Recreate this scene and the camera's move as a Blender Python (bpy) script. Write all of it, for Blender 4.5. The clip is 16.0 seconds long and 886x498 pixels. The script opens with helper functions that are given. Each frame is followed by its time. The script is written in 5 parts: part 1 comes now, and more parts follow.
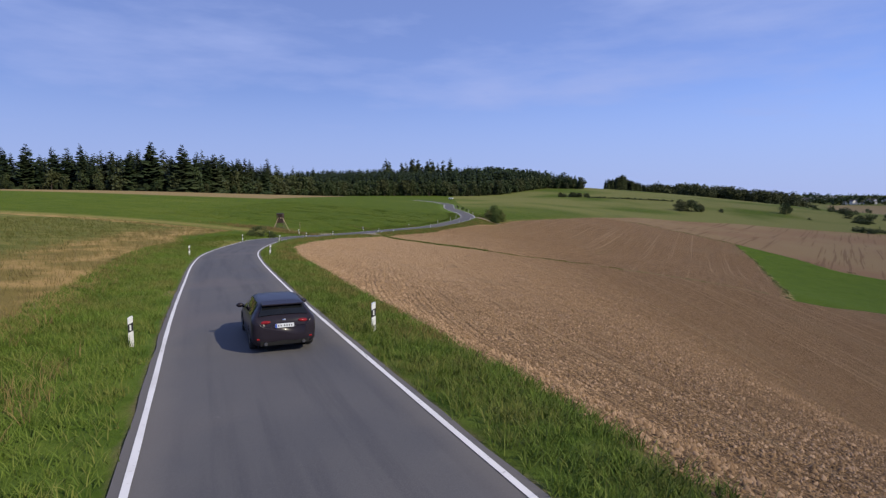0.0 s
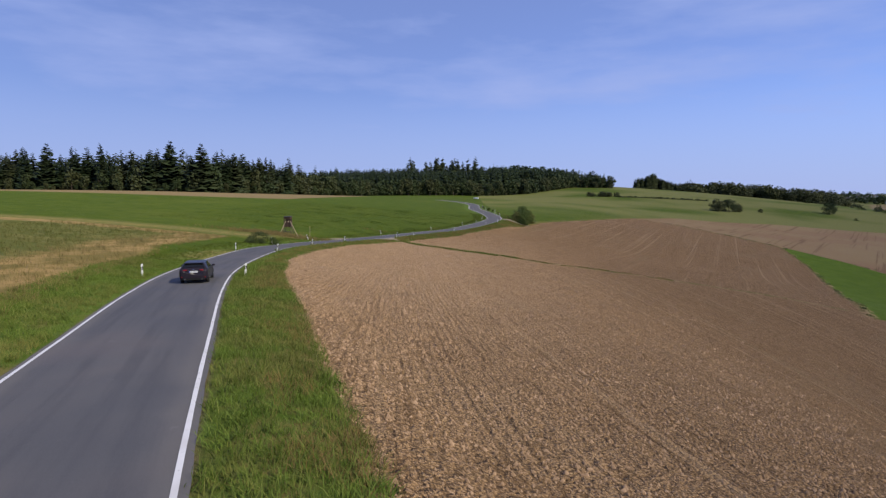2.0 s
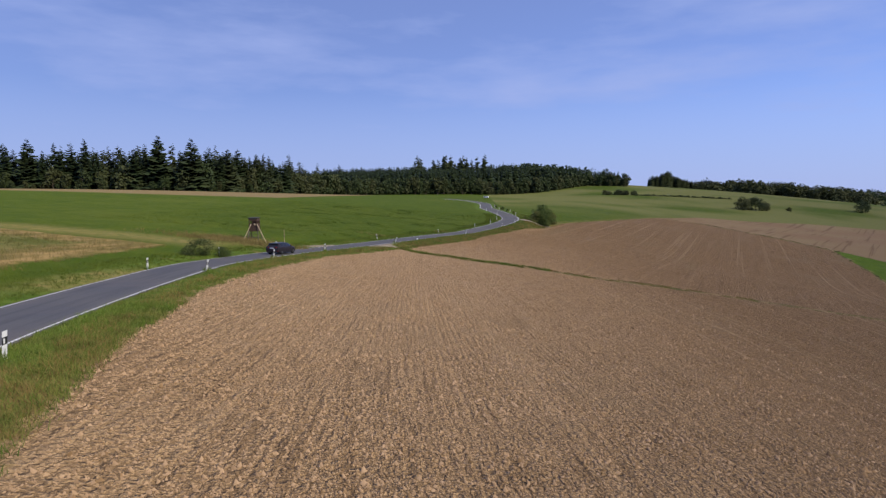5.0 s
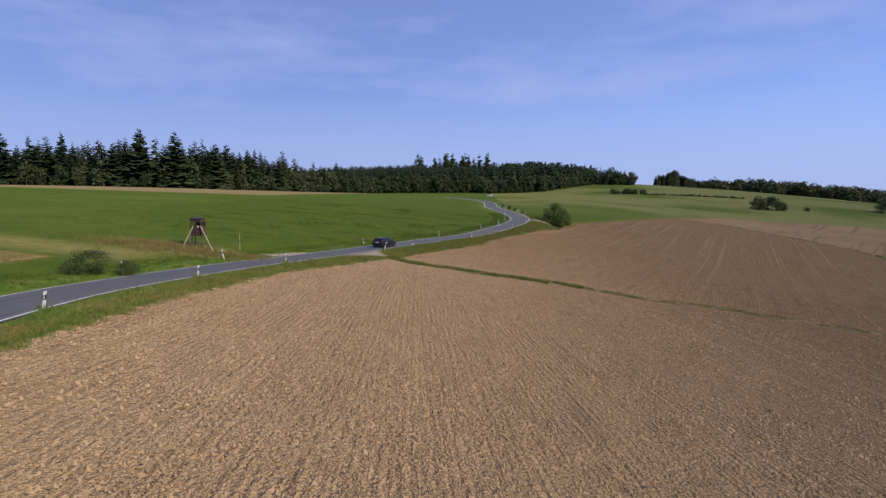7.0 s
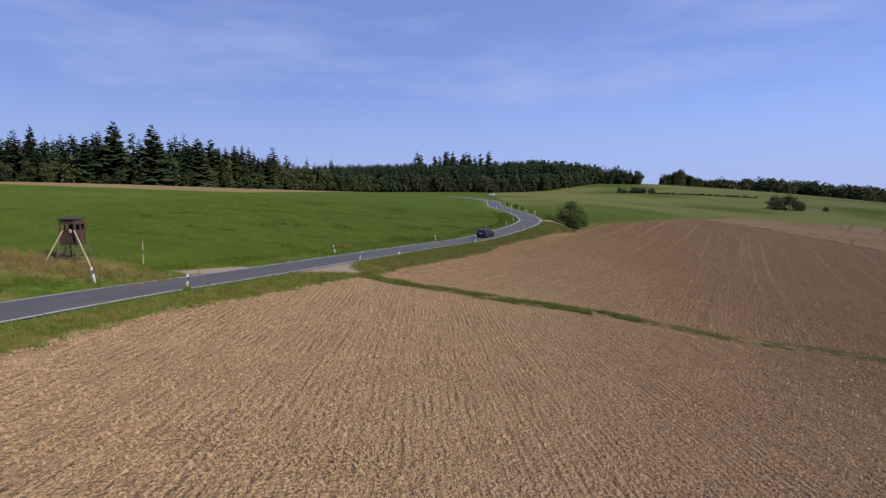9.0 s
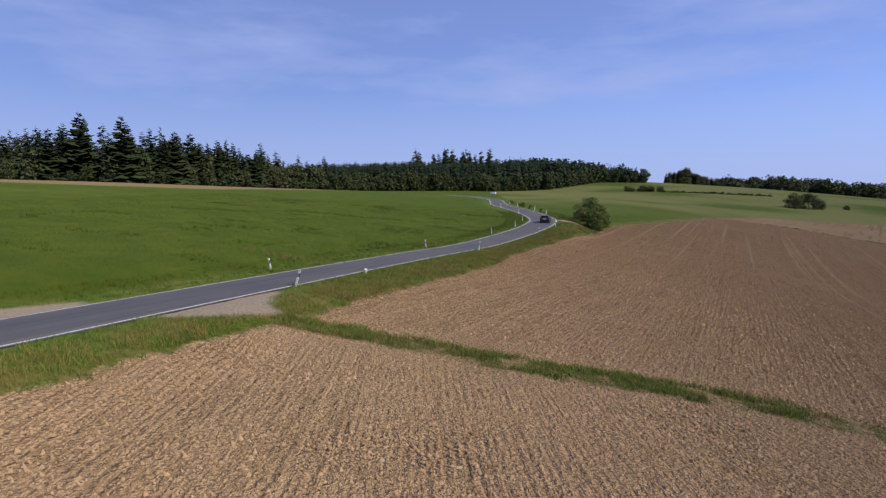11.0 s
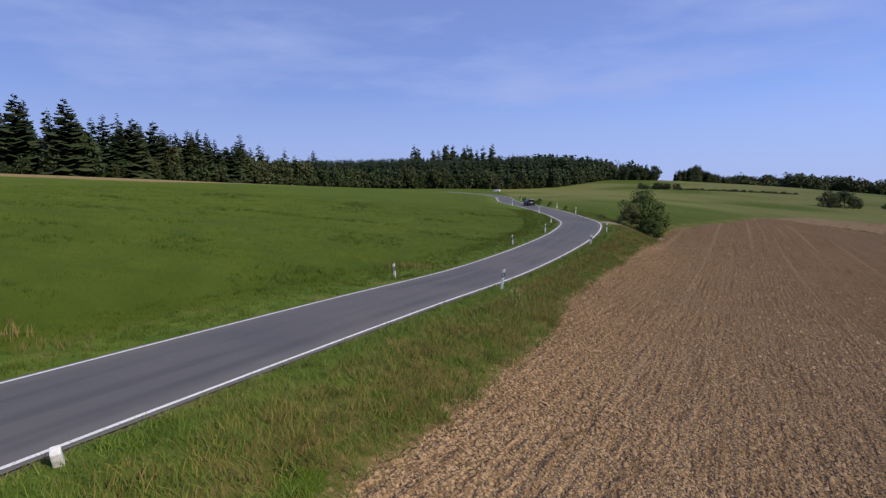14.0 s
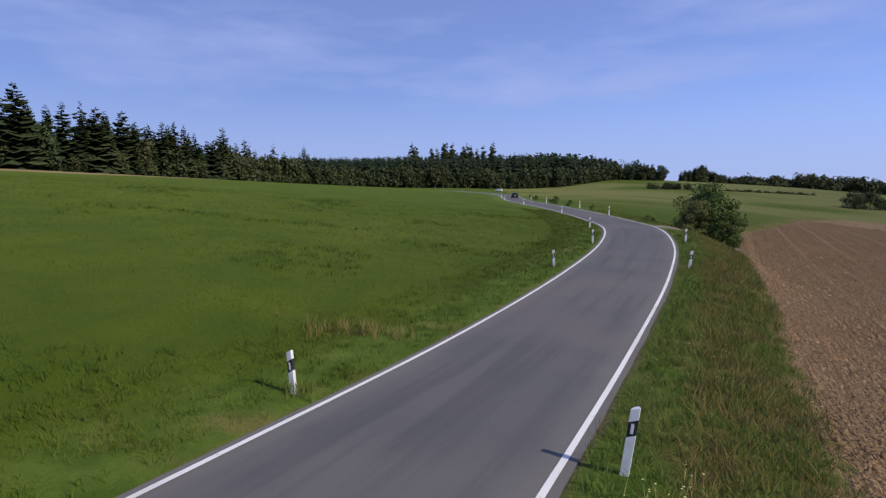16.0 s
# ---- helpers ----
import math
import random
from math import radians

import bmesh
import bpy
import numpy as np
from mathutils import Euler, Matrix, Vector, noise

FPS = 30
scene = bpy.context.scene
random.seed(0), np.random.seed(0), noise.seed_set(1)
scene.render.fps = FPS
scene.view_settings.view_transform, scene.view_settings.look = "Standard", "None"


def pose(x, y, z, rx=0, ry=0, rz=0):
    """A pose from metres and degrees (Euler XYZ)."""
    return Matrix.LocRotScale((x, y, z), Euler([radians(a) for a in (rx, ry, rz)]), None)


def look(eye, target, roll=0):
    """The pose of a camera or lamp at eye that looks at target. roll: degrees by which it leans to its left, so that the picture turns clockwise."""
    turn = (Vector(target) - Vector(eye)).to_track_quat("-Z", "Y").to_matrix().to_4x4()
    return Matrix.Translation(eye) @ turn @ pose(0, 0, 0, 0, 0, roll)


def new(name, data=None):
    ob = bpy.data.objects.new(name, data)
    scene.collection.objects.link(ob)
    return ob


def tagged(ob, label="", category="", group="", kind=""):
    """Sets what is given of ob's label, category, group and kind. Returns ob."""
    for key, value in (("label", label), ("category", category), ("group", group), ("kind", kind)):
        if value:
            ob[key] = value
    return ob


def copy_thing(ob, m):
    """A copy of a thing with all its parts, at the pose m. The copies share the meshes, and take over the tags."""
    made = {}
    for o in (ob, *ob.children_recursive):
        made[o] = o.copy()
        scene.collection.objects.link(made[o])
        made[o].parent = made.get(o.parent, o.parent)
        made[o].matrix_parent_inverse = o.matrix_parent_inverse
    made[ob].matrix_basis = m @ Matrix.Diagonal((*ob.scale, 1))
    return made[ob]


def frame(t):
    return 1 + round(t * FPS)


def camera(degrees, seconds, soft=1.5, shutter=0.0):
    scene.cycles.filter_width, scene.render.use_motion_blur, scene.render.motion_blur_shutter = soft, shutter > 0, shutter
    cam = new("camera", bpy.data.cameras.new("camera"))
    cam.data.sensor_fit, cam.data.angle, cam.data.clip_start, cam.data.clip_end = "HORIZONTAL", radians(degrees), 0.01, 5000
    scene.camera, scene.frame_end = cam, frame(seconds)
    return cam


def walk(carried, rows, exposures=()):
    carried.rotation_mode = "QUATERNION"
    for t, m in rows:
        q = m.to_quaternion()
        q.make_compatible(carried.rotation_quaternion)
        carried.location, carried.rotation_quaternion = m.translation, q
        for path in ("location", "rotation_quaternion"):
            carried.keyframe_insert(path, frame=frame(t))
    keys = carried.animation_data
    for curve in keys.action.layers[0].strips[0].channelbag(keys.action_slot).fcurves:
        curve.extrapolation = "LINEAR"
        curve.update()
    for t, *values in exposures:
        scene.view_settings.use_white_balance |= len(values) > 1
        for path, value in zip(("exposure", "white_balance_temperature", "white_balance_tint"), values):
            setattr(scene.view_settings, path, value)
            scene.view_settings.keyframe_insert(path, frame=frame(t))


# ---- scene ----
cam = camera(76.19, 16.0, soft=1.3)
PATH = [
    (0, (0.000, 0.001, 4.000), (0.002, 9.950, 2.998), 0.12),
    (0.5, (0.077, 2.773, 4.060), (-0.076, 12.722, 3.058), 0.11),
    (1, (0.114, 5.630, 4.195), (-0.176, 15.575, 3.188), 0.12),
    (1.5, (0.129, 8.495, 4.327), (-0.254, 18.435, 3.309), 0.08),
    (2, (-0.040, 11.652, 4.208), (-0.474, 21.591, 3.193), 0.04),
    (2.5, (-0.212, 14.899, 4.069), (-0.687, 24.835, 3.052), 0.05),
    (3, (-0.431, 18.330, 3.957), (-0.930, 28.265, 2.938), 0.03),
    (3.5, (-0.650, 21.867, 3.811), (-1.176, 31.801, 2.791), 0.01),
    (4, (-0.858, 25.619, 3.661), (-1.410, 35.551, 2.637), -0.03),
    (4.2, (-0.943, 27.144, 3.597), (-1.497, 37.077, 2.577), -0.10),
    (6.3, (-2.040, 45.147, 2.993), (-2.640, 55.076, 1.966), -0.09),
    (6.5, (-2.132, 46.957, 2.915), (-2.729, 56.886, 1.884), -0.05),
    (7, (-2.378, 51.509, 2.717), (-2.977, 61.437, 1.683), -0.02),
    (7.5, (-2.599, 56.205, 2.542), (-3.195, 66.134, 1.506), 0.01),
    (8, (-2.803, 60.947, 2.306), (-3.403, 70.875, 1.269), 0.02),
    (8.5, (-2.940, 65.832, 2.053), (-3.542, 75.760, 1.016), 0.04),
    (9, (-3.095, 70.664, 1.816), (-3.701, 80.592, 0.782), 0.04),
    (9.2, (-3.166, 72.600, 1.715), (-3.773, 82.529, 0.694), 0.09),
    (11.3, (-3.571, 93.611, 0.638), (-4.181, 103.539, -0.395), -0.12),
    (11.5, (-3.632, 95.640, 0.547), (-4.246, 105.567, -0.485), -0.07),
    (12, (-3.794, 100.711, 0.306), (-4.416, 110.638, -0.725), -0.05),
    (12.5, (-3.920, 105.884, 0.105), (-4.548, 115.811, -0.925), -0.10),
    (13, (-4.134, 110.957, -0.106), (-4.760, 120.883, -1.143), -0.09),
    (13.5, (-4.334, 116.054, -0.318), (-4.960, 125.980, -1.355), -0.12),
    (14, (-4.529, 121.091, -0.542), (-5.151, 131.017, -1.585), -0.08),
    (14.5, (-4.797, 126.146, -0.752), (-5.414, 136.073, -1.790), -0.11),
    (15, (-5.021, 131.146, -0.999), (-5.626, 141.074, -2.034), -0.04),
    (15.5, (-5.229, 136.194, -1.192), (-5.833, 146.123, -2.224), 0.02),
    (16, (-5.485, 141.129, -1.423), (-6.087, 151.058, -2.455), 0.12),
]
walk(cam, [(t, look(eye, target, roll)) for t, eye, target, roll in PATH])

# ---- sky and sun: a clear late-summer day, sun behind the flight and to the right ----
SUN_WAY = Vector((0.688, -0.429, 0.588)).normalized()
world = bpy.data.worlds.new("world")
scene.world = world
world.use_nodes = True
wn, wl = world.node_tree.nodes, world.node_tree.links
sky = wn.new("ShaderNodeTexSky")
sky.sky_type = "NISHITA"
sky.sun_disc = False
sky.sun_elevation = math.asin(SUN_WAY.z)
sky.sun_rotation = -math.atan2(SUN_WAY.x, SUN_WAY.y)
sky.air_density, sky.dust_density, sky.ozone_density = 1.0, 0.1, 3.5
# thin high cloud, drawn out in one direction, over the whole sky
w_co, w_map, w_noise, w_fine = wn.new("ShaderNodeTexCoord"), wn.new("ShaderNodeMapping"), wn.new("ShaderNodeTexNoise"), wn.new("ShaderNodeTexNoise")
w_map.inputs["Scale"].default_value = (1.6, 1.6, 7.0)
w_map.inputs["Rotation"].default_value = (0.0, 0.22, 0.3)
w_noise.inputs["Scale"].default_value, w_noise.inputs["Detail"].default_value, w_noise.inputs["Roughness"].default_value = 1.5, 6.0, 0.55
w_ramp, w_tint, w_mix = wn.new("ShaderNodeMapRange"), wn.new("ShaderNodeMix"), wn.new("ShaderNodeMix")
w_ramp.inputs["From Min"].default_value, w_ramp.inputs["From Max"].default_value, w_ramp.inputs["To Max"].default_value = 0.45, 0.7, 0.95
w_ramp.inputs["To Min"].default_value = 0.37
w_tint.data_type, w_tint.blend_type = "RGBA", "MULTIPLY"
w_tint.inputs["Factor"].default_value = 1.0
w_tint.inputs["B"].default_value = (0.8, 0.92, 1.5, 1)
w_mix.data_type = "RGBA"
w_mix.inputs["B"].default_value = (4.2, 5.3, 9.7, 1)
wl.new(w_co.outputs["Generated"], w_map.inputs["Vector"])
wl.new(w_map.outputs[0], w_noise.inputs["Vector"])
wl.new(w_noise.outputs["Fac"], w_ramp.inputs["Value"])
wl.new(sky.outputs[0], w_tint.inputs["A"])
wl.new(w_tint.outputs["Result"], w_mix.inputs["A"])
w_up, w_haze, w_most = wn.new("ShaderNodeSeparateXYZ"), wn.new("ShaderNodeMapRange"), wn.new("ShaderNodeMath")
w_haze.interpolation_type, w_most.operation = "SMOOTHSTEP", "MAXIMUM"
for k, v in (("From Min", 0.0), ("From Max", 0.3), ("To Min", 0.85), ("To Max", 0.0)):
    w_haze.inputs[k].default_value = v
wl.new(w_co.outputs["Generated"], w_up.inputs[0])
wl.new(w_up.outputs["Z"], w_haze.inputs["Value"])
wl.new(w_ramp.outputs[0], w_most.inputs[0])
wl.new(w_haze.outputs[0], w_most.inputs[1])
wl.new(w_most.outputs[0], w_mix.inputs["Factor"])
wl.new(w_mix.outputs["Result"], wn["Background"].inputs[0])
wn["Background"].inputs[1].default_value = 0.085
sun = new("sun", bpy.data.lights.new("sun", "SUN"))
sun.data.energy, sun.data.angle, sun.data.color = 4.3, radians(0.55), (1.0, 0.905, 0.725)
sun.matrix_world = look(SUN_WAY * 100, (0, 0, 0))

# ---- the lie of the land ----
ROAD = [  # y, x, z of the centre line
    (-40, 18.5, 2.4), (-20, 9.9, 1.5),
    (0, 1.44, 0.51), (10, -2.86, 0.06), (20, -7.17, -0.32), (30, -11.3, -0.73), (40, -15.33, -1.11),
    (50, -18.93, -1.57), (60, -21.77, -2.09), (70, -23.77, -2.49), (80, -24.79, -2.78), (90, -24.47, -3.29),
    (100, -22.99, -3.78), (110, -20.69, -4.29), (120, -17.85, -4.68), (132, -13.65, -5.01), (144, -8.93, -5.28),
    (156, -3.91, -5.54), (168, 1.05, -5.32), (180, 5.3, -4.98), (192, 8.1, -4.7), (204, 8.89, -4.65),
    (216, 8.47, -4.42), (228, 7.26, -4.14), (240, 5.59, -3.87), (252, 4.01, -3.64), (264, 3.08, -3.47),
    (276, 2.94, -3.31), (288, 3.17, -3.15), (300, 3.24, -2.98), (330, -0.11, -2.5), (360, -7.97, -1.98),
    (390, -20.49, -1.45),
]
ROAD_WIDTH = 4.7
XK = [-300, -120, -55, -14, 14, 50, 110, 230, 500, 1200]
YK = [-60, 40, 100, 165, 240, 340, 560, 950, 1600]
HEIGHTS = [  # one row for each x of XK, one height for each y of YK
    [4.9, 5.1, 5.7, 5.9, 4.7, 3.0, 1.0, 2.9, 10.5],
    [5.7, 2.7, 2.0, 2.5, 3.5, 2.7, -0.3, 6.6, 21.7],
    [7.3, 2.0, -0.8, -0.8, 0.2, 0.2, 0.4, 8.3, 25.6],
    [7.3, -1.5, -4.8, -4.8, -2.6, -2.2, 0.1, 10.1, 27.6],
    [4.2, -6.1, -8.1, -7.8, -4.1, -3.7, -0.6, 12.0, 28.2],
    [-6.6, -21.7, -12.7, -13.3, -8.1, -4.7, -0.4, 15.0, 27.5],
    [-14.3, -22.3, -24.2, -22.4, -15.8, -10.6, 1.6, 18.8, 24.4],
    [-21.0, -25.7, -28.4, -28.7, -25.7, -22.1, -1.7, 12.2, 17.5],
    [-27.5, -29.8, -31.2, -32.0, -31.1, -28.1, -21.9, -15.8, 5.6],
    [-38.3, -36.6, -36.1, -36.7, -37.5, -37.3, -34.5, -29.3, -15.8]
]
RY, RX, RZ = (np.array(c, float) for c in zip(*ROAD))


def smooth(k, v, x):
    m = np.gradient(v, k)
    x = np.clip(x, k[0], k[-1])
    i = np.clip(np.searchsorted(k, x) - 1, 0, len(k) - 2)
    h = k[i + 1] - k[i]
    u = (x - k[i]) / h
    return (1 + 2 * u) * (1 - u) ** 2 * v[i] + u * (1 - u) ** 2 * h * m[i] + u * u * (3 - 2 * u) * v[i + 1] + u * u * (u - 1) * h * m[i + 1]


def weights(k, v):
    k = np.array(k, float)
    v = np.clip(v, k[0], k[-1])
    i = np.clip(np.searchsorted(k, v, side="right") - 1, 0, len(k) - 2)
    return i, np.array([smooth(k, e, v) for e in np.eye(len(k))])


def lie(x, y):
    """Height of the open land."""
    wx, wy = weights(XK, x)[1], weights(YK, y)[1]
    return np.einsum("in,jn,ij->n", wx, wy, np.array(HEIGHTS))


LINE_Y = np.arange(-40, 390, 0.5)
LINE_X, LINE_Z = smooth(RY, RX, LINE_Y), smooth(RY, RZ, LINE_Y)


def by_road(x, y):
    """Distance from the road's centre line, height of the road there, and the side (+1 right)."""
    away, level, side = np.full(len(x), 400.0), np.zeros(len(x)), np.zeros(len(x))
    near = np.where((y > -70) & (y < 420) & (abs(x) < 70))[0]
    for a in range(0, len(near), 4000):
        i = near[a : a + 4000]
        q = (x[i, None] - LINE_X) ** 2 + (y[i, None] - LINE_Y) ** 2
        k = q.argmin(1)
        away[i], level[i], side[i] = np.sqrt(q[np.arange(len(i)), k]), LINE_Z[k], np.sign(x[i] - LINE_X[k])
    return away, level, side


def ground_z(x, y):
    x, y = np.atleast_1d(np.asarray(x, float)), np.atleast_1d(np.asarray(y, float))
    away, level, side = by_road(x, y)
    u = np.clip((away - 3.2) / 7, 0, 1)
    u = u * u * (3 - 2 * u)
    bank = np.clip((away - 2.7) / 1.2, 0, 1) * np.clip((9 - away) / 4, 0, 1) * (side < 0) * np.clip((y - 25) / 15, 0, 1) * np.clip((112 - y) / 12, 0, 1)
    return np.where(away < 399, (level - 0.03) * (1 - u) + lie(x, y) * u, lie(x, y)) + 0.22 * bank


def gz(x, y):
    return float(ground_z(x, y)[0])


def inside(poly, x, y):
    """Signed distance to a closed outline in plan, positive inside."""
    p = np.array(poly, float)
    a, b = p, np.roll(p, -1, 0)
    best, odd = np.full(len(x), 1e12), np.zeros(len(x), bool)
    for (ax, ay), (bx, by) in zip(a, b):
        ex, ey = bx - ax, by - ay
        w = np.clip(((x - ax) * ex + (y - ay) * ey) / (ex * ex + ey * ey), 0, 1)
        best = np.minimum(best, (x - ax - w * ex) ** 2 + (y - ay - w * ey) ** 2)
        odd ^= ((ay > y) != (by > y)) & (x < ex * (y - ay) / (ey if abs(ey) > 1e-9 else 1e-9) + ax)
    return np.sqrt(best) * np.where(odd, 1, -1)


# outlines of the fields, in plan
EDGE = [(22, -40), (11, -12), (3.8, 6.5), (1.5, 13.3), (-0.4, 17.6), (-5.4, 30.5), (-8.6, 39), (-14, 52.5), (-17.9, 67), (-18.7, 78), (-18.4, 88.5), (-17.8, 96), (-15.8, 102.5), (-13.9, 109.5),
        (-10.8, 118), (-10, 121.5), (-6.4, 131), (-2.0, 142), (-0.1, 149.3), (3.7, 158.5), (6.2, 164), (9.7, 173), (13.6, 182), (16.6, 189.5), (20.9, 200), (25.8, 211.5), (31.2, 219.5), (40.5, 233.5), (49, 246), (58, 260), (84, 302)]
DIVIDE = [(84, 302), (101, 291), (111, 267), (122, 236)]
BANK = [(122, 236), (108, 193), (92, 155), (61, 98)]
PLOUGHED = EDGE + DIVIDE[1:] + BANK[1:] + [(70, 99), (87, 110), (300, 130), (400, -40)]
STRIPED = DIVIDE + [(132, 212), (135, 192), (145, 181), (420, 140), (420, 330), (291, 372), (232, 377), (195, 378), (146, 351), (118, 345)]
WEDGE = BANK + [(70, 99), (87, 110), (300, 130), (145, 181), (135, 192), (132, 212)]
STUBBLE = [(-9.5, 6), (-12.3, 15), (-14.4, 21.5), (-18.6, 31.4), (-22.8, 41.4), (-27.5, 56), (-33, 71), (-35, 93), (-46, 93), (-60, 95), (-75, 94), (-300, 80), (-300, -60), (10, -60), (4, -30)]
RIDGE = [(-12.3, 115.4), (-8.7, 115.6), (-4.5, 114.5), (-0.8, 113.7), (2.8, 113.4), (7.6, 112.6), (14.6, 109.8), (23.8, 108.6), (34, 105), (60, 101)]


def band(line, lo, hi):
    return [(x, y + hi) for x, y in line] + [(x, y - lo) for x, y in line[::-1]]


def axis(lo, hi, step, far_lo, far_hi, grow=1.07):
    mid = list(np.arange(lo, hi, step))
    for sign, end, seq in ((-1, far_lo, []), (1, far_hi, [])):
        v, s = (lo, step) if sign < 0 else (mid[-1], step)
        while sign * v < sign * end:
            s *= grow
            v += sign * s
            seq.append(v)
        mid = seq[::-1] + mid if sign < 0 else mid + seq
    return np.array(mid)


# ---- materials ----
class Tree:
    """A small helper to write node trees in a few lines."""

    def __init__(self, name):
        self.m = bpy.data.materials.new(name)
        self.m.use_nodes = True
        self.n, self.l = self.m.node_tree.nodes, self.m.node_tree.links
        self.b = self.n["Principled BSDF"]

    def put(self, socket, value):
        if isinstance(value, bpy.types.NodeSocket):
            self.l.new(value, socket)
        elif isinstance(value, tuple) and len(value) == 3 and socket.type == "RGBA":
            socket.default_value = (*value, 1)
        else:
            socket.default_value = value

    def node(self, kind, out=0, **ins):
        nd = self.n.new("ShaderNode" + kind)
        for k, v in ins.items():
            self.put(nd.inputs[k.replace("_", " ")], v)
        return nd.outputs[out]

    def where(self):
        return self.node("NewGeometry", "Position")

    def at(self, scale=(1, 1, 1), turn=0.0, vec=None):
        nd = self.n.new("ShaderNodeMapping")
        nd.inputs["Scale"].default_value = scale
        nd.inputs["Rotation"].default_value = (0, 0, turn)
        self.l.new(vec or self.where(), nd.inputs[0])
        return nd.outputs[0]

    def noise(self, scale, detail=4.0, vec=None, rough=0.55):
        return self.node("TexNoise", "Fac", Vector=vec or self.where(), Scale=scale, Detail=detail, Roughness=rough)

    def ramp(self, value, a, b, lo=0.0, hi=1.0, kind="SMOOTHSTEP"):
        nd = self.n.new("ShaderNodeMapRange")
        nd.interpolation_type = kind
        for k, v in zip(("Value", "From Min", "From Max", "To Min", "To Max"), (value, a, b, lo, hi)):
            self.put(nd.inputs[k], v)
        return nd.outputs[0]

    def mix(self, f, a, b, blend="MIX"):
        nd = self.n.new("ShaderNodeMix")
        nd.data_type, nd.blend_type = "RGBA", blend
        for k, v in (("Factor", f), ("A", a), ("B", b)):
            self.put(nd.inputs[k] if k == "Factor" else [i for i in nd.inputs if i.name == k and i.type == "RGBA"][0], v)
        return [o for o in nd.outputs if o.type == "RGBA"][0]

    def math(self, op, a, b=0.0):
        nd = self.n.new("ShaderNodeMath")
        nd.operation = op
        self.put(nd.inputs[0], a)
        self.put(nd.inputs[1], b)
        return nd.outputs[0]

    def attr(self, name):
        nd = self.n.new("ShaderNodeAttribute")
        nd.attribute_name = name
        return nd.outputs["Fac"]

    def bump(self, height, depth, strength=1.0):
        nd = self.n.new("ShaderNodeBump")
        nd.inputs["Strength"].default_value = strength
        nd.inputs["Distance"].default_value = depth
        self.l.new(height, nd.inputs["Height"])
        self.l.new(nd.outputs[0], self.b.inputs["Normal"])

    def done(self, colour=None, rough=0.8, metal=0.0, spec=0.5, **more):
        if colour is not None:
            self.put(self.b.inputs["Base Color"], colour)
        self.put(self.b.inputs["Roughness"], rough)
        self.put(self.b.inputs["Metallic"], metal)
        self.put(self.b.inputs["Specular IOR Level"], spec)
        for k, v in more.items():
            self.put(self.b.inputs[k.replace("_", " ")], v)
        return self.m


def row_space(x, y):
    """Metres across and along the drawn rows: the near field's bear left and fan out, the far one's bear right."""
    beyond = y > np.interp(x, [p[0] for p in RIDGE], [p[1] for p in RIDGE])
    far_u, far_v = x * math.cos(0.42) - y * math.sin(0.42) + 40.3, y * math.cos(0.42) + x * math.sin(0.42)
    near_x = np.clip(x, -40, 60)
    return np.where(beyond, far_u, x + 0.147 * y + 0.0047 * near_x * (np.clip(y, -20, 130) - 60)), np.where(beyond, far_v, y)




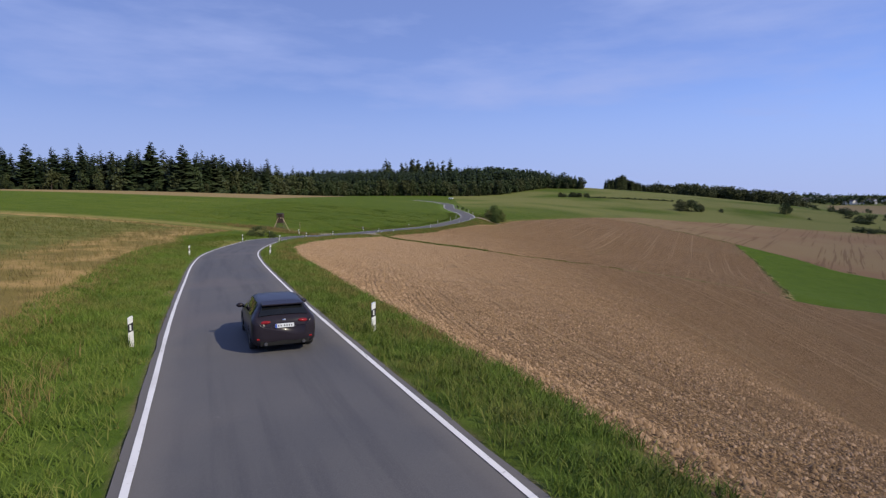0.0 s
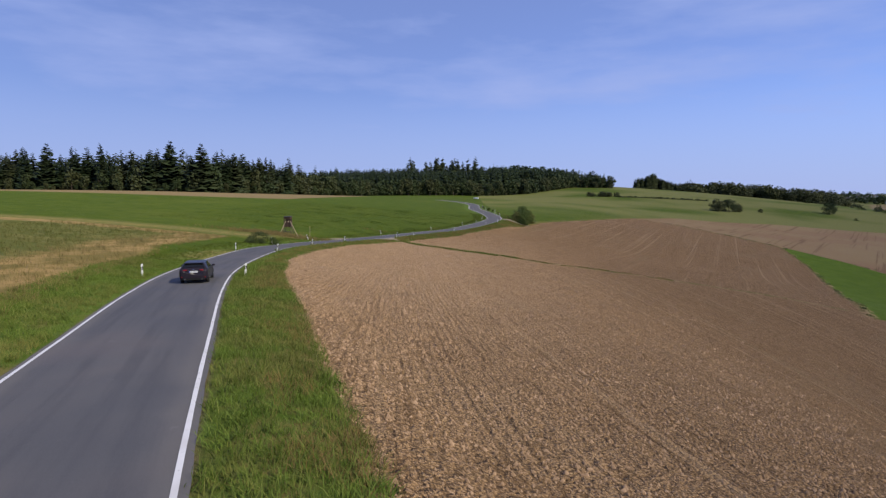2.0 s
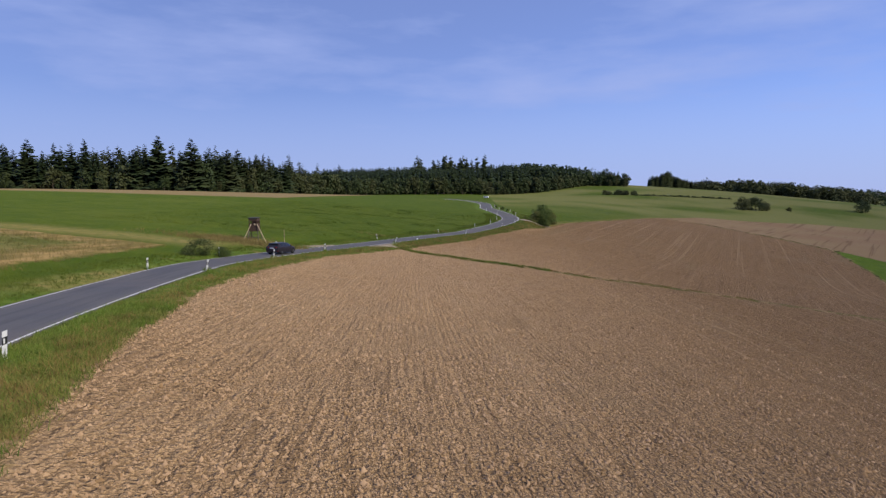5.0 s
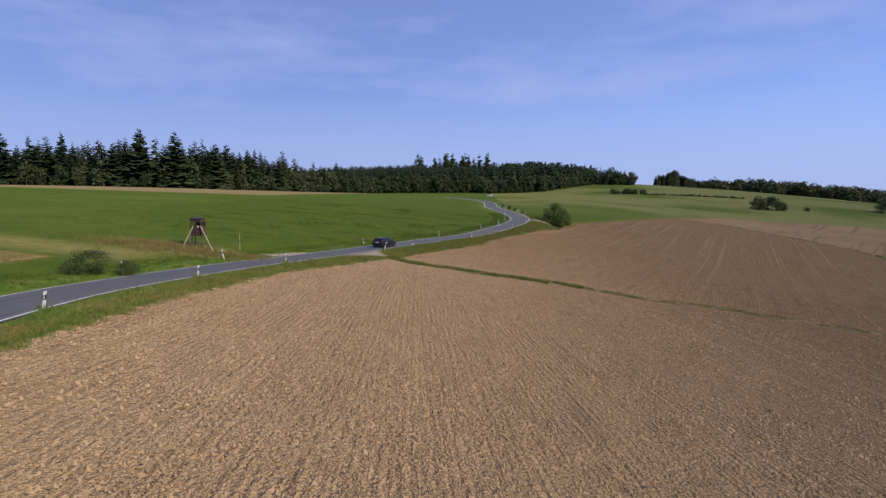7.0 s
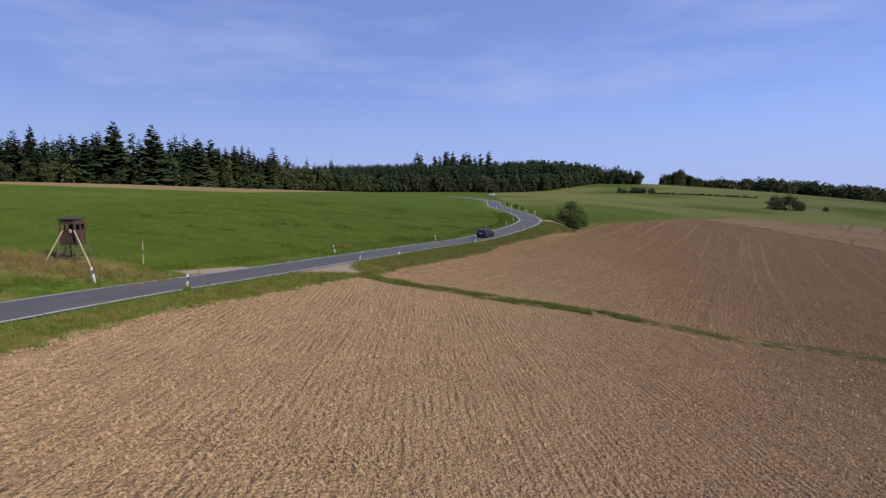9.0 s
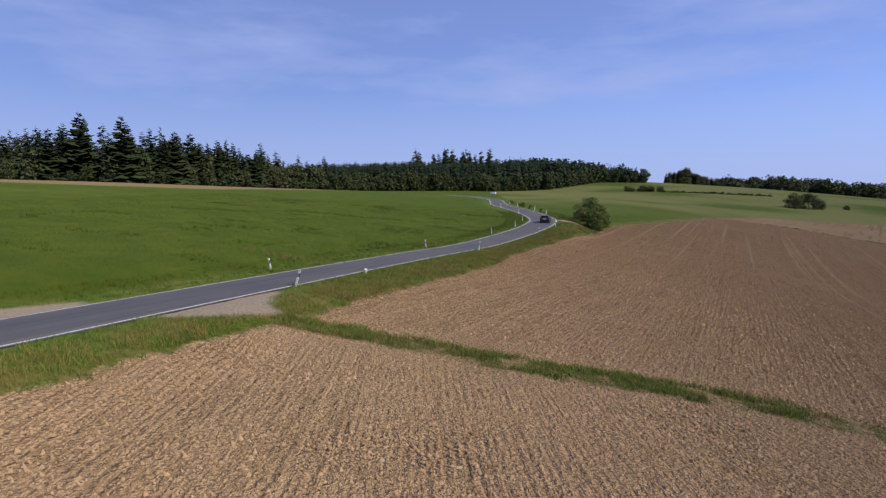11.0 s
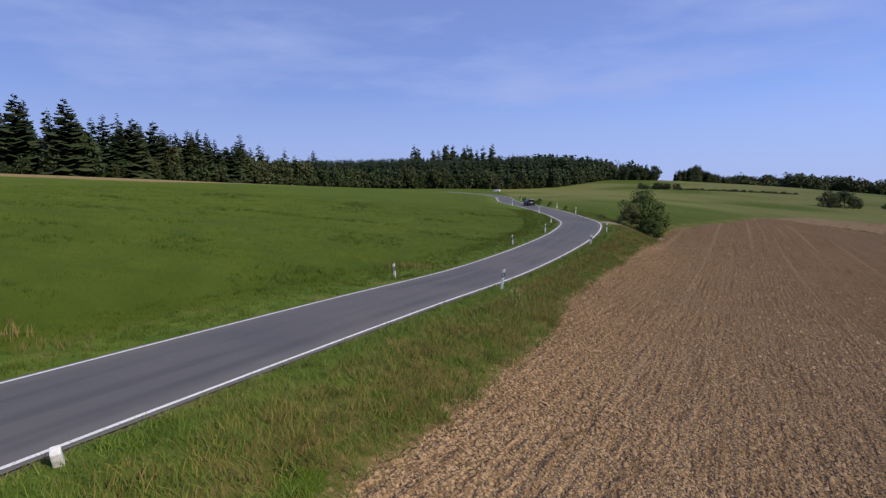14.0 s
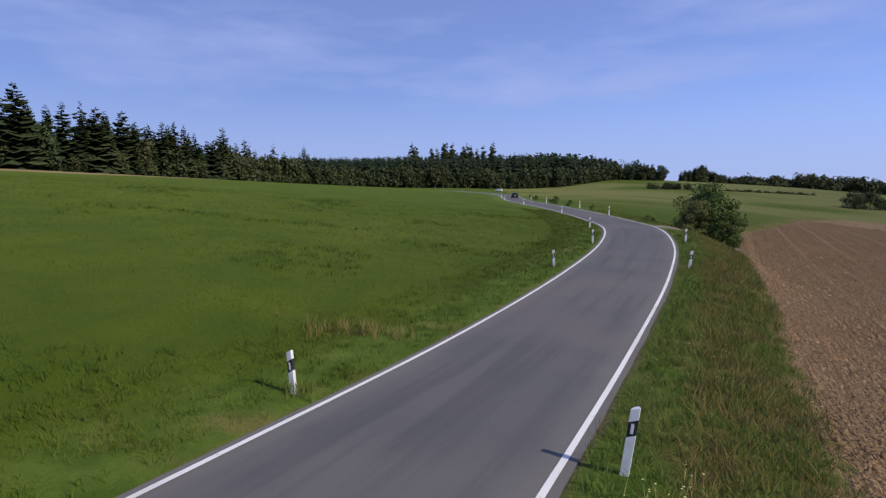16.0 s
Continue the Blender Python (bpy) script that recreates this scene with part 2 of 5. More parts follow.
def mat_ground():
    t = Tree("farmland")
    p = t.where()
    edge = t.math("MULTIPLY", t.math("SUBTRACT", t.noise(0.7, 3.0), 0.5), 1.6)
    fine_edge = t.math("MULTIPLY", t.math("SUBTRACT", t.noise(5.0, 2.0), 0.5), 0.7)
    wob = t.math("ADD", edge, fine_edge)
    big, mid, small = t.noise(0.02, 3.0), t.noise(0.25, 4.0), t.noise(3.0, 5.0, rough=0.7)
    crumb = t.noise(9.0, 6.0, rough=0.75)
    # meadow
    streak = t.noise(1.0, 4.0, t.at((0.5, 0.12, 1), 0.3))
    meadow = t.mix(t.ramp(mid, 0.3, 0.7), (0.047, 0.076, 0.0055), (0.07, 0.097, 0.008))
    meadow = t.mix(t.ramp(streak, 0.52, 0.78, 0, 0.55), meadow, (0.038, 0.066, 0.007))
    meadow = t.mix(t.ramp(big, 0.5, 0.75, 0, 0.5), meadow, (0.105, 0.12, 0.018))
    meadow = t.mix(t.ramp(small, 0.45, 0.8, 0, 0.6), meadow, (0.034, 0.06, 0.006))
    far_dry = t.ramp(t.attr("far"), 30.0, 180.0, 0, 0.85)
    meadow = t.mix(t.math("MULTIPLY", far_dry, t.ramp(t.noise(0.012, 2.0), 0.3, 0.55)), meadow, (0.145, 0.145, 0.045))
    # verge beside the lane: rougher, with dry patches
    verge = t.mix(t.ramp(t.noise(0.8, 4.0), 0.35, 0.65), (0.057, 0.099, 0.011), (0.095, 0.14, 0.022))
    verge = t.mix(t.ramp(t.noise(0.33, 4.0), 0.55, 0.7, 0, 0.75), verge, (0.17, 0.14, 0.05))
    rd = t.attr("lane")
    edge_strip = t.ramp(t.math("ADD", rd, t.math("MULTIPLY", wob, 0.2)), 2.5, 2.72)
    verge = t.mix(edge_strip, t.mix(t.ramp(crumb, 0.4, 0.6), (0.15, 0.12, 0.08), (0.1, 0.1, 0.045)), verge)
    green = t.mix(t.ramp(t.math("ADD", rd, t.math("MULTIPLY", wob, 1.2)), 4.0, 6.0), verge, meadow)
    dry = t.ramp(t.math("ADD", t.attr("dry"), t.math("MULTIPLY", wob, 0.9)), -0.6, 1.6, 0, 0.6)
    green = t.mix(dry, green, t.mix(t.ramp(t.noise(1.4, 5.0), 0.35, 0.65), (0.3, 0.22, 0.09), (0.16, 0.15, 0.05)))
    rank = t.math("MULTIPLY", t.ramp(t.math("ADD", t.attr("soil"), t.math("MULTIPLY", wob, 1.3)), -4.2, -0.8), t.ramp(t.noise(0.55, 4.0), 0.4, 0.58, 0, 0.8))
    rank = t.math("MULTIPLY", rank, t.ramp(t.node("SeparateXYZ", "Y", Vector=p), 2.0, 22.0))
    green = t.mix(rank, green, t.mix(t.ramp(small, 0.4, 0.6), (0.2, 0.14, 0.055), (0.135, 0.125, 0.036)))
    brown = t.ramp(t.math("ADD", t.attr("fallow"), t.math("MULTIPLY", wob, 6.0)), -4.0, 6.0, 0, 0.9)
    green = t.mix(brown, green, (0.2, 0.145, 0.075))
    # ploughed, crumbling soil with drawn rows
    lay = t.node("CombineXYZ", 0, X=t.attr("row_across"), Y=t.attr("row_along"))
    row = t.noise(3.4, 3.0, t.at((1.0, 0.035, 1.0), 0.0, lay), 0.6)
    broken = t.noise(6.0, 3.0, t.at((1.0, 0.13, 1.0), 0.0, lay), 0.65)
    furrow = t.noise(1.9, 2.0, t.at((1.0, 0.006, 1.0), 0.0, lay))
    warp = t.mix(0.2, p, t.node("TexNoise", "Color", Vector=p, Scale=7.0, Detail=4.0))
    cells = []
    for size in (5.5, 12.0):
        nd = t.n.new("ShaderNodeTexVoronoi")
        nd.inputs["Scale"].default_value = size
        t.l.new(warp, nd.inputs["Vector"])
        cells.append(nd)
    lump, tone = cells[1].outputs["Distance"], t.node("SeparateColor", 0, Color=cells[0].outputs["Color"])
    heap = cells[0].outputs["Distance"]
    # soil darkened to the right and beyond the ridge: shade put into the colour
    shade = t.ramp(t.math("ADD", t.node("SeparateXYZ", "X", Vector=p), t.math("MULTIPLY", mid, 8.0)), -14.0, 32.0, 0, 0.66)
    shade = t.math("MAXIMUM", shade, t.ramp(t.node("SeparateXYZ", "Y", Vector=p), 122.0, 160.0, 0, 0.6))
    soil = t.mix(t.ramp(mid, 0.3, 0.7), (0.47, 0.307, 0.17), (0.54, 0.36, 0.205))
    soil = t.mix(shade, soil, (0.25, 0.15, 0.075))
    soil = t.mix(t.ramp(tone, 0.2, 1.0, 0, 0.5), soil, t.mix(shade, (0.448, 0.302, 0.163), (0.288, 0.186, 0.0952)))
    # rows, furrows and gaps between lumps coloured dark, as the shade in them
    soil = t.mix(t.ramp(row, 0.56, 0.62, 0, 0.7), soil, t.mix(shade, (0.24, 0.147, 0.0748), (0.16, 0.0969, 0.0462)))
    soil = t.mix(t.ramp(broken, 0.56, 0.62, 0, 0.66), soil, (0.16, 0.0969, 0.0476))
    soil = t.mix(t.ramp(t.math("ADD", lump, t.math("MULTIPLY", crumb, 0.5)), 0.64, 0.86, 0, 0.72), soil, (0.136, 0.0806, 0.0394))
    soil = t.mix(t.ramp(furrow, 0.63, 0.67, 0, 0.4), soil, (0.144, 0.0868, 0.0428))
    soil = t.mix(t.ramp(t.noise(0.06, 3.0), 0.5, 0.72, 0, 0.3), soil, t.mix(shade, (0.368, 0.264, 0.153), (0.24, 0.171, 0.0952)))
    stain = t.ramp(t.noise(1.0, 3.0, t.at((0.128, 0.0093, 0.68), 0.0, lay)), 0.6, 0.7, 0, 0.3)
    soil = t.mix(stain, soil, (0.216, 0.174, 0.0884))
    # paler towards the left, most of all before the ridge
    pale_soil = t.math("MULTIPLY", t.ramp(t.node("SeparateXYZ", "Y", Vector=p), 25.0, 70.0), t.ramp(t.node("SeparateXYZ", "X", Vector=p), -6.0, 26.0, 0.24, 0.02))
    soil = t.mix(t.math("MULTIPLY", pale_soil, t.ramp(t.node("SeparateXYZ", "Y", Vector=p), 108.0, 125.0, 1, 0.3)), soil, (0.66, 0.47, 0.29))
    pale = t.ramp(t.noise(0.9, 3.0, t.at((1.0, 0.008, 1.0), 0.0, lay)), 0.56, 0.68, 0, 0.4)
    soil = t.mix(pale, soil, t.mix(shade, (0.52, 0.36, 0.21), (0.38, 0.27, 0.16)))
    ridged = t.math("SINE", t.math("MULTIPLY", t.math("ADD", t.attr("row_across"), t.math("MULTIPLY", t.noise(0.5, 3.0, t.at((1.0, 0.1, 1.0), 0.0, lay)), 0.5)), 18.5))
    # the far field: redder, with dark tramlines
    far_soil = t.mix(t.ramp(t.noise(0.75, 2.0, t.at((1, 0.012, 1), 0.0, t.at((1, 1, 1), 0.615))), 0.58, 0.64, 0, 0.75), t.mix(t.ramp(big, 0.35, 0.65), (0.195, 0.122, 0.066), (0.21, 0.148, 0.076)), (0.13, 0.08, 0.042))
    # stubble and corn stand
    stub = t.mix(t.ramp(t.noise(0.5, 4.0, t.at((1, 0.25, 1), -0.45)), 0.4, 0.62), (0.15, 0.118, 0.04), (0.29, 0.2, 0.085))
    stub = t.mix(t.ramp(t.math("ADD", t.attr("stub"), t.math("MULTIPLY", wob, 2.0)), 4.2, 6.8, 0, 0.95), stub, t.mix(t.ramp(t.noise(0.3, 4.0), 0.4, 0.65), (0.08, 0.096, 0.02), (0.138, 0.13, 0.04)))
    stub = t.mix(t.ramp(crumb, 0.5, 0.7, 0, 0.5), stub, (0.08, 0.08, 0.025))
    col = t.mix(t.ramp(t.math("ADD", t.attr("stub"), wob), -0.4, 0.6), green, stub)
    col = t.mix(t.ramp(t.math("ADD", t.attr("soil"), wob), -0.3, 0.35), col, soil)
    col = t.mix(t.ramp(t.math("ADD", t.attr("far_field"), wob), -0.5, 0.5), col, far_soil)
    seam = t.math("ABSOLUTE", t.math("ADD", t.attr("far_field"), wob))
    col = t.mix(t.ramp(seam, 0.5, 1.3, 0.8, 0), col, (0.15, 0.12, 0.045))
    wedge = t.mix(t.ramp(mid, 0.3, 0.7), (0.056, 0.095, 0.005), (0.074, 0.116, 0.007))
    col = t.mix(t.ramp(t.math("ADD", t.attr("wedge"), wob), -0.5, 0.5), col, wedge)
    ridge = t.math("ADD", t.attr("ridge"), t.math("MULTIPLY", wob, 0.8))
    col = t.mix(t.ramp(ridge, -0.5, 0.2), col, t.mix(t.ramp(t.noise(0.8, 4.0), 0.4, 0.6), (0.13, 0.125, 0.035), (0.33, 0.23, 0.12)))
    col = t.mix(t.ramp(t.math("ADD", t.attr("gravel"), t.math("MULTIPLY", wob, 0.7)), -0.3, 0.5), col, t.mix(t.ramp(crumb, 0.35, 0.65), (0.32, 0.265, 0.21), (0.22, 0.18, 0.14)))
    drawn = t.math("MULTIPLY", t.ramp(t.attr("ridge"), -2.4, -1.2, 1, 0), t.ramp(t.attr("gravel"), -3.0, -1.0, 1, 0))
    drawn = t.math("MULTIPLY", drawn, t.ramp(t.attr("soil"), -0.2, 0.3))
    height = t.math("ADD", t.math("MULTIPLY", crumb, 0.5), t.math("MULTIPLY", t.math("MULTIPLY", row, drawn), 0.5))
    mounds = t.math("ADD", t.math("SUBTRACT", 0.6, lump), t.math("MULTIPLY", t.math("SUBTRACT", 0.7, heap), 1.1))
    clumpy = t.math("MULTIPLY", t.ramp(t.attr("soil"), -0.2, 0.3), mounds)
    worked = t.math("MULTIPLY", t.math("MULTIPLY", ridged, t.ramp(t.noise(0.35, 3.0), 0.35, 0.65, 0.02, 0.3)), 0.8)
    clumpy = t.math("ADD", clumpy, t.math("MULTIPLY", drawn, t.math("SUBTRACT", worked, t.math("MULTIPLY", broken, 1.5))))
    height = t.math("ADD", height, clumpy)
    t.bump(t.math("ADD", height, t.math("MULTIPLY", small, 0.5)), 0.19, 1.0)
    return t.done(col, 0.95, spec=0.1, Diffuse_Roughness=1.0)


def mat_asphalt():
    t = Tree("worn_asphalt")
    grit, patch = t.noise(60.0, 4.0, rough=0.7), t.noise(0.25, 4.0)
    c = t.mix(t.ramp(patch, 0.3, 0.7), (0.08, 0.077, 0.079), (0.104, 0.098, 0.097))
    lane = t.attr("across")
    flow = t.node("CombineXYZ", 0, X=t.attr("lateral"), Y=t.math("MULTIPLY", t.attr("along"), 0.045))
    wheel = t.noise(1.7, 4.0, flow)
    c = t.mix(t.ramp(wheel, 0.45, 0.65, 0, 0.6), c, (0.056, 0.054, 0.059))
    c = t.mix(t.ramp(t.math("ADD", lane, t.math("MULTIPLY", t.noise(0.5, 3.0), 0.5)), 1.9, 2.5, 0, 0.6), c, (0.15, 0.135, 0.12))
    c = t.mix(t.ramp(t.noise(0.13, 3.0), 0.5, 0.66, 0, 0.55), c, (0.128, 0.108, 0.1))
    c = t.mix(t.ramp(grit, 0.4, 0.75, 0, 0.45), c, (0.17, 0.165, 0.165))
    c = t.mix(t.ramp(t.noise(2.2, 5.0, rough=0.7), 0.66, 0.74, 0, 0.35), c, (0.2, 0.19, 0.185))
    t.bump(grit, 0.006, 0.6)
    return t.done(c, t.ramp(patch, 0.3, 0.7, 0.78, 0.9), spec=0.35)


def mat_line():
    t = Tree("road_paint")
    wear = t.noise(7.0, 5.0, rough=0.75)
    c = t.mix(t.ramp(wear, 0.58, 0.72, 0, 0.8), (0.72, 0.7, 0.68), (0.2, 0.185, 0.175))
    c = t.mix(t.ramp(t.noise(0.7, 3.0), 0.45, 0.75, 0, 0.45), c, (0.48, 0.45, 0.42))
    return t.done(c, 0.7)


def mat_grass(name, low, high, dry, dryness, patch=0.5):
    t = Tree(name)
    rnd = t.node("NewGeometry", "Random Per Island")
    c = t.mix(rnd, low, high)
    c = t.mix(t.ramp(t.math("ADD", t.noise(patch, 4.0), t.math("MULTIPLY", rnd, 0.25)), 0.55, 0.8, 0, dryness), c, dry)
    if patch > 0.15:
        c = t.mix(t.ramp(t.noise(1.1, 3.0), 0.5, 0.66, 0, 0.55), c, tuple(v * 0.55 for v in low))
    return t.done(c, 0.75, spec=0.15, Diffuse_Roughness=0.8)


def mat_leaf(name, low, high, warm):
    t = Tree(name)
    rnd, obj = t.node("NewGeometry", "Random Per Island"), t.node("ObjectInfo", "Random")
    c = t.mix(rnd, low, high)
    c = t.mix(t.ramp(t.math("ADD", t.math("MULTIPLY", obj, 0.7), t.math("MULTIPLY", t.noise(0.25, 3.0), 0.6)), 0.5, 1.0, 0, 0.65), c, warm)
    return t.done(c, 0.7, spec=0.25)


def mat_noise(name, a, b, scale, rough=0.8, metal=0.0, depth=0.0, stretch=(1, 1, 1), **more):
    t = Tree(name)
    co = t.at(stretch, 0.0, t.node("TexCoord", "Object"))
    v = t.noise(scale, 5.0, co, 0.65)
    if depth:
        t.bump(v, depth)
    return t.done(t.mix(t.ramp(v, 0.3, 0.7), a, b), rough, metal, **more)


GROUND_MAT, ASPHALT, PAINT = mat_ground(), mat_asphalt(), mat_line()
VERGE_GRASS = mat_grass("verge_grass", (0.0704, 0.116, 0.0147), (0.16, 0.23, 0.0399), (0.22, 0.171, 0.0609), 0.5, 0.3)
WEEDS = mat_grass("bank_weeds", (0.12, 0.138, 0.0264), (0.24, 0.218, 0.0572), (0.288, 0.172, 0.0715), 0.9, 0.45)
MEADOW_GRASS = mat_grass("meadow_grass", (0.052, 0.084, 0.007), (0.09, 0.122, 0.012), (0.12, 0.125, 0.028), 0.4, 0.2)
STRAW = mat_grass("dry_straw", (0.148, 0.116, 0.0411), (0.311, 0.232, 0.0977), (0.0889, 0.0933, 0.0262), 0.6, 0.3)
RANK_GRASS = mat_grass("rank_grass", (0.156, 0.102, 0.0352), (0.288, 0.198, 0.077), (0.192, 0.168, 0.0495), 0.5, 0.4)
CLUMP_GRASS = mat_grass("clump_grass", (0.034, 0.062, 0.007), (0.06, 0.095, 0.011), (0.05, 0.08, 0.01), 0.3, 0.4)
PETALS = mat_noise("pale_petals", (0.42, 0.4, 0.12), (0.6, 0.56, 0.3), 30.0, 0.7)
CLOD = mat_grass("soil_clods", (0.22, 0.14, 0.077), (0.48, 0.325, 0.198), (0.344, 0.219, 0.115), 0.5, 0.1)
FIELD_GRASS = mat_grass("field_grass", (0.0643, 0.0818, 0.0153), (0.117, 0.126, 0.0321), (0.167, 0.14, 0.0498), 0.6, 0.25)
# darker copy of the clods, with the shade put into its colour
SHADED_CLOD = mat_grass("shaded_clods", (0.16, 0.0962, 0.0461), (0.353, 0.224, 0.115), (0.252, 0.155, 0.0778), 0.5, 0.1)
NEEDLES = mat_leaf("spruce_needles", (0.016, 0.029, 0.011), (0.036, 0.055, 0.019), (0.05, 0.056, 0.02))
LEAVES = mat_leaf("broad_leaves", (0.02, 0.035, 0.011), (0.042, 0.06, 0.018), (0.062, 0.064, 0.023))
BUSH_LEAVES = mat_leaf("bush_leaves", (0.04, 0.072, 0.013), (0.105, 0.14, 0.032), (0.14, 0.125, 0.042))
DARK_LEAVES = mat_leaf("dark_bush_leaves", (0.024, 0.044, 0.01), (0.055, 0.082, 0.02), (0.075, 0.078, 0.026))
BARK = mat_noise("bark", (0.07, 0.05, 0.035), (0.16, 0.13, 0.1), 6.0, 0.9, depth=0.03, stretch=(1, 1, 0.2))
WHITE_PLASTIC = mat_noise("white_post_plastic", (0.62, 0.62, 0.6), (0.82, 0.82, 0.8), 3.0, 0.45)
BLACK_PLASTIC = mat_noise("black_band", (0.012, 0.012, 0.013), (0.03, 0.03, 0.03), 8.0, 0.5)
REFLECTOR = mat_noise("reflector_white", (0.6, 0.6, 0.58), (0.75, 0.75, 0.72), 20.0, 0.25)
DARK_WOOD = mat_noise("dark_stained_boards", (0.035, 0.02, 0.014), (0.085, 0.045, 0.03), 5.0, 0.8, depth=0.006, stretch=(1, 1, 0.15))
PALE_POLE = mat_noise("debarked_pole", (0.3, 0.23, 0.14), (0.46, 0.37, 0.25), 5.0, 0.8, stretch=(1, 1, 0.2))
GREY_POLE = mat_noise("weathered_pole", (0.08, 0.06, 0.045), (0.15, 0.12, 0.09), 5.0, 0.85, stretch=(1, 1, 0.2))
ROOF_FELT = mat_noise("roofing_felt", (0.02, 0.02, 0.02), (0.05, 0.045, 0.04), 9.0, 0.9)
CAR_PAINT = mat_noise("dark_grey_metallic_paint", (0.017, 0.014, 0.02), (0.024, 0.02, 0.027), 40.0, 0.28, 0.0, spec=0.16, Coat_Weight=0.03, Coat_Roughness=0.05)
CAR_GLASS = mat_noise("tinted_glass", (0.008, 0.009, 0.01), (0.012, 0.013, 0.015), 2.0, 0.06, spec=0.4)
CAR_TRIM = mat_noise("black_trim", (0.008, 0.008, 0.008), (0.014, 0.014, 0.014), 12.0, 0.6, spec=0.2)
TYRE = mat_noise("tyre_rubber", (0.012, 0.012, 0.012), (0.03, 0.029, 0.028), 20.0, 0.85)
RIM = mat_noise("dark_alloy", (0.16, 0.16, 0.17), (0.24, 0.24, 0.25), 15.0, 0.35, 0.9)
CHROME = mat_noise("chrome", (0.6, 0.6, 0.6), (0.7, 0.7, 0.7), 10.0, 0.12, 1.0)
RED_LENS = mat_noise("red_lamp_lens", (0.16, 0.008, 0.01), (0.26, 0.012, 0.012), 14.0, 0.12)
CLEAR_LENS = mat_noise("clear_lamp_lens", (0.5, 0.5, 0.52), (0.7, 0.7, 0.72), 14.0, 0.1)
PLATE = mat_noise("plate_white", (0.5, 0.52, 0.55), (0.6, 0.61, 0.63), 6.0, 0.4)
PLATE_BLUE = mat_noise("plate_blue", (0.02, 0.06, 0.35), (0.03, 0.08, 0.4), 6.0, 0.4)
STONE = mat_noise("whitewashed_stone", (0.55, 0.54, 0.5), (0.75, 0.74, 0.7), 9.0, 0.9, depth=0.01)
WALL_WHITE = mat_noise("house_render", (0.6, 0.58, 0.54), (0.75, 0.73, 0.7), 0.6, 0.85)
ROOF_TILE = mat_noise("slate_roof", (0.06, 0.055, 0.06), (0.12, 0.1, 0.1), 1.5, 0.7)
VAN_PAINT = mat_noise("white_vehicle_paint", (0.7, 0.7, 0.7), (0.78, 0.78, 0.78), 3.0, 0.3)
# ---- mesh helpers ----
def mesh_from(name, verts, faces, mat):
    """A mesh from arrays; all faces have the same number of corners."""
    verts, faces = np.asarray(verts, np.float32), np.asarray(faces, np.int32)
    me = bpy.data.meshes.new(name)
    k = faces.shape[1]
    me.vertices.add(len(verts))
    me.vertices.foreach_set("co", verts.ravel())
    me.loops.add(faces.size)
    me.loops.foreach_set("vertex_index", faces.ravel())
    me.polygons.add(len(faces))
    me.polygons.foreach_set("loop_start", np.arange(0, faces.size, k, dtype=np.int32))
    me.update(calc_edges=True)
    me.validate()
    me.materials.append(mat)
    return me


def part(name, bm, material, parent=None, label="", smooth_=False):
    me = bpy.data.meshes.new(name)
    bm.normal_update()
    bm.to_mesh(me)
    bm.free()
    me.materials.append(material)
    if smooth_:
        me.polygons.foreach_set("use_smooth", [True] * len(me.polygons))
    ob = new(name, me)
    if parent is not None:
        ob.parent = parent
    return tagged(ob, label)


def box(bm, sx, sy, sz, m=None, bevel=0.0):
    r = bmesh.ops.create_cube(bm, size=1.0, matrix=(m or Matrix()) @ Matrix.Diagonal((sx, sy, sz, 1)))
    if bevel:
        edges = list({e for v in r["verts"] for e in v.link_edges})
        bmesh.ops.bevel(bm, geom=edges, offset=bevel, segments=2, profile=0.6, affect="EDGES")
    return bm


def rod(bm, a, b, r0, r1=None, seg=8):
    a, b = Vector(a), Vector(b)
    m = Matrix.Translation((a + b) / 2) @ (b - a).to_track_quat("Z", "Y").to_matrix().to_4x4()
    bmesh.ops.create_cone(bm, cap_ends=True, segments=seg, radius1=r0, radius2=r0 if r1 is None else r1, depth=(b - a).length, matrix=m)
    return bm


# ---- the ground: one sheet to the horizon ----
gx, gy = axis(-45, 42, 0.8, -2500, 3600), axis(-8, 222, 0.8, -500, 4200)
X, Y = (v.ravel() for v in np.meshgrid(gx, gy))
Z = ground_z(X, Y)
away, level, side = by_road(X, Y)
Z = np.where(away < 2.9, np.minimum(Z, level - 0.1 + 0.07 * np.clip((away - 2.4) / 0.4, 0, 1)), Z)
nx, ny = len(gx), len(gy)
q = (np.arange(ny - 1)[:, None] * nx + np.arange(nx - 1)).ravel()
FOREST_EDGE = [(-420, 255), (-330, 275), (-232, 290), (-160, 287), (-132, 293), (-124, 330), (-121, 395), (-105, 465), (-85, 520), (-25, 558), (20, 580), (52, 600), (72, 625),
               (120, 690), (172, 690), (150, 800), (60, 1000), (-420, 1000)]
d_soil, d_far, d_stub, d_wedge = (inside(o, X, Y) for o in (PLOUGHED, STRIPED, STUBBLE, WEDGE))
d_ridge = np.maximum.reduce([np.where(X < 25, inside(band(RIDGE, 1.3, 0.7), X, Y), inside(band(RIDGE, 0.9, 0.1), X, Y)), inside([(x - 1, y - 1) for x, y in DIVIDE] + [(x + 1.2, y + 1.2) for x, y in DIVIDE[::-1]], X, Y), inside([(x - 1.2, y) for x, y in BANK] + [(x + 0.8, y) for x, y in BANK[::-1]], X, Y)])
d_dry = np.maximum(4.0 - np.hypot((X + 31.5) / 1.9, (Y - 106.5) / 1.1), 2.2 - np.hypot((X + 27) / 1.0, (Y - 70) / 4.0))
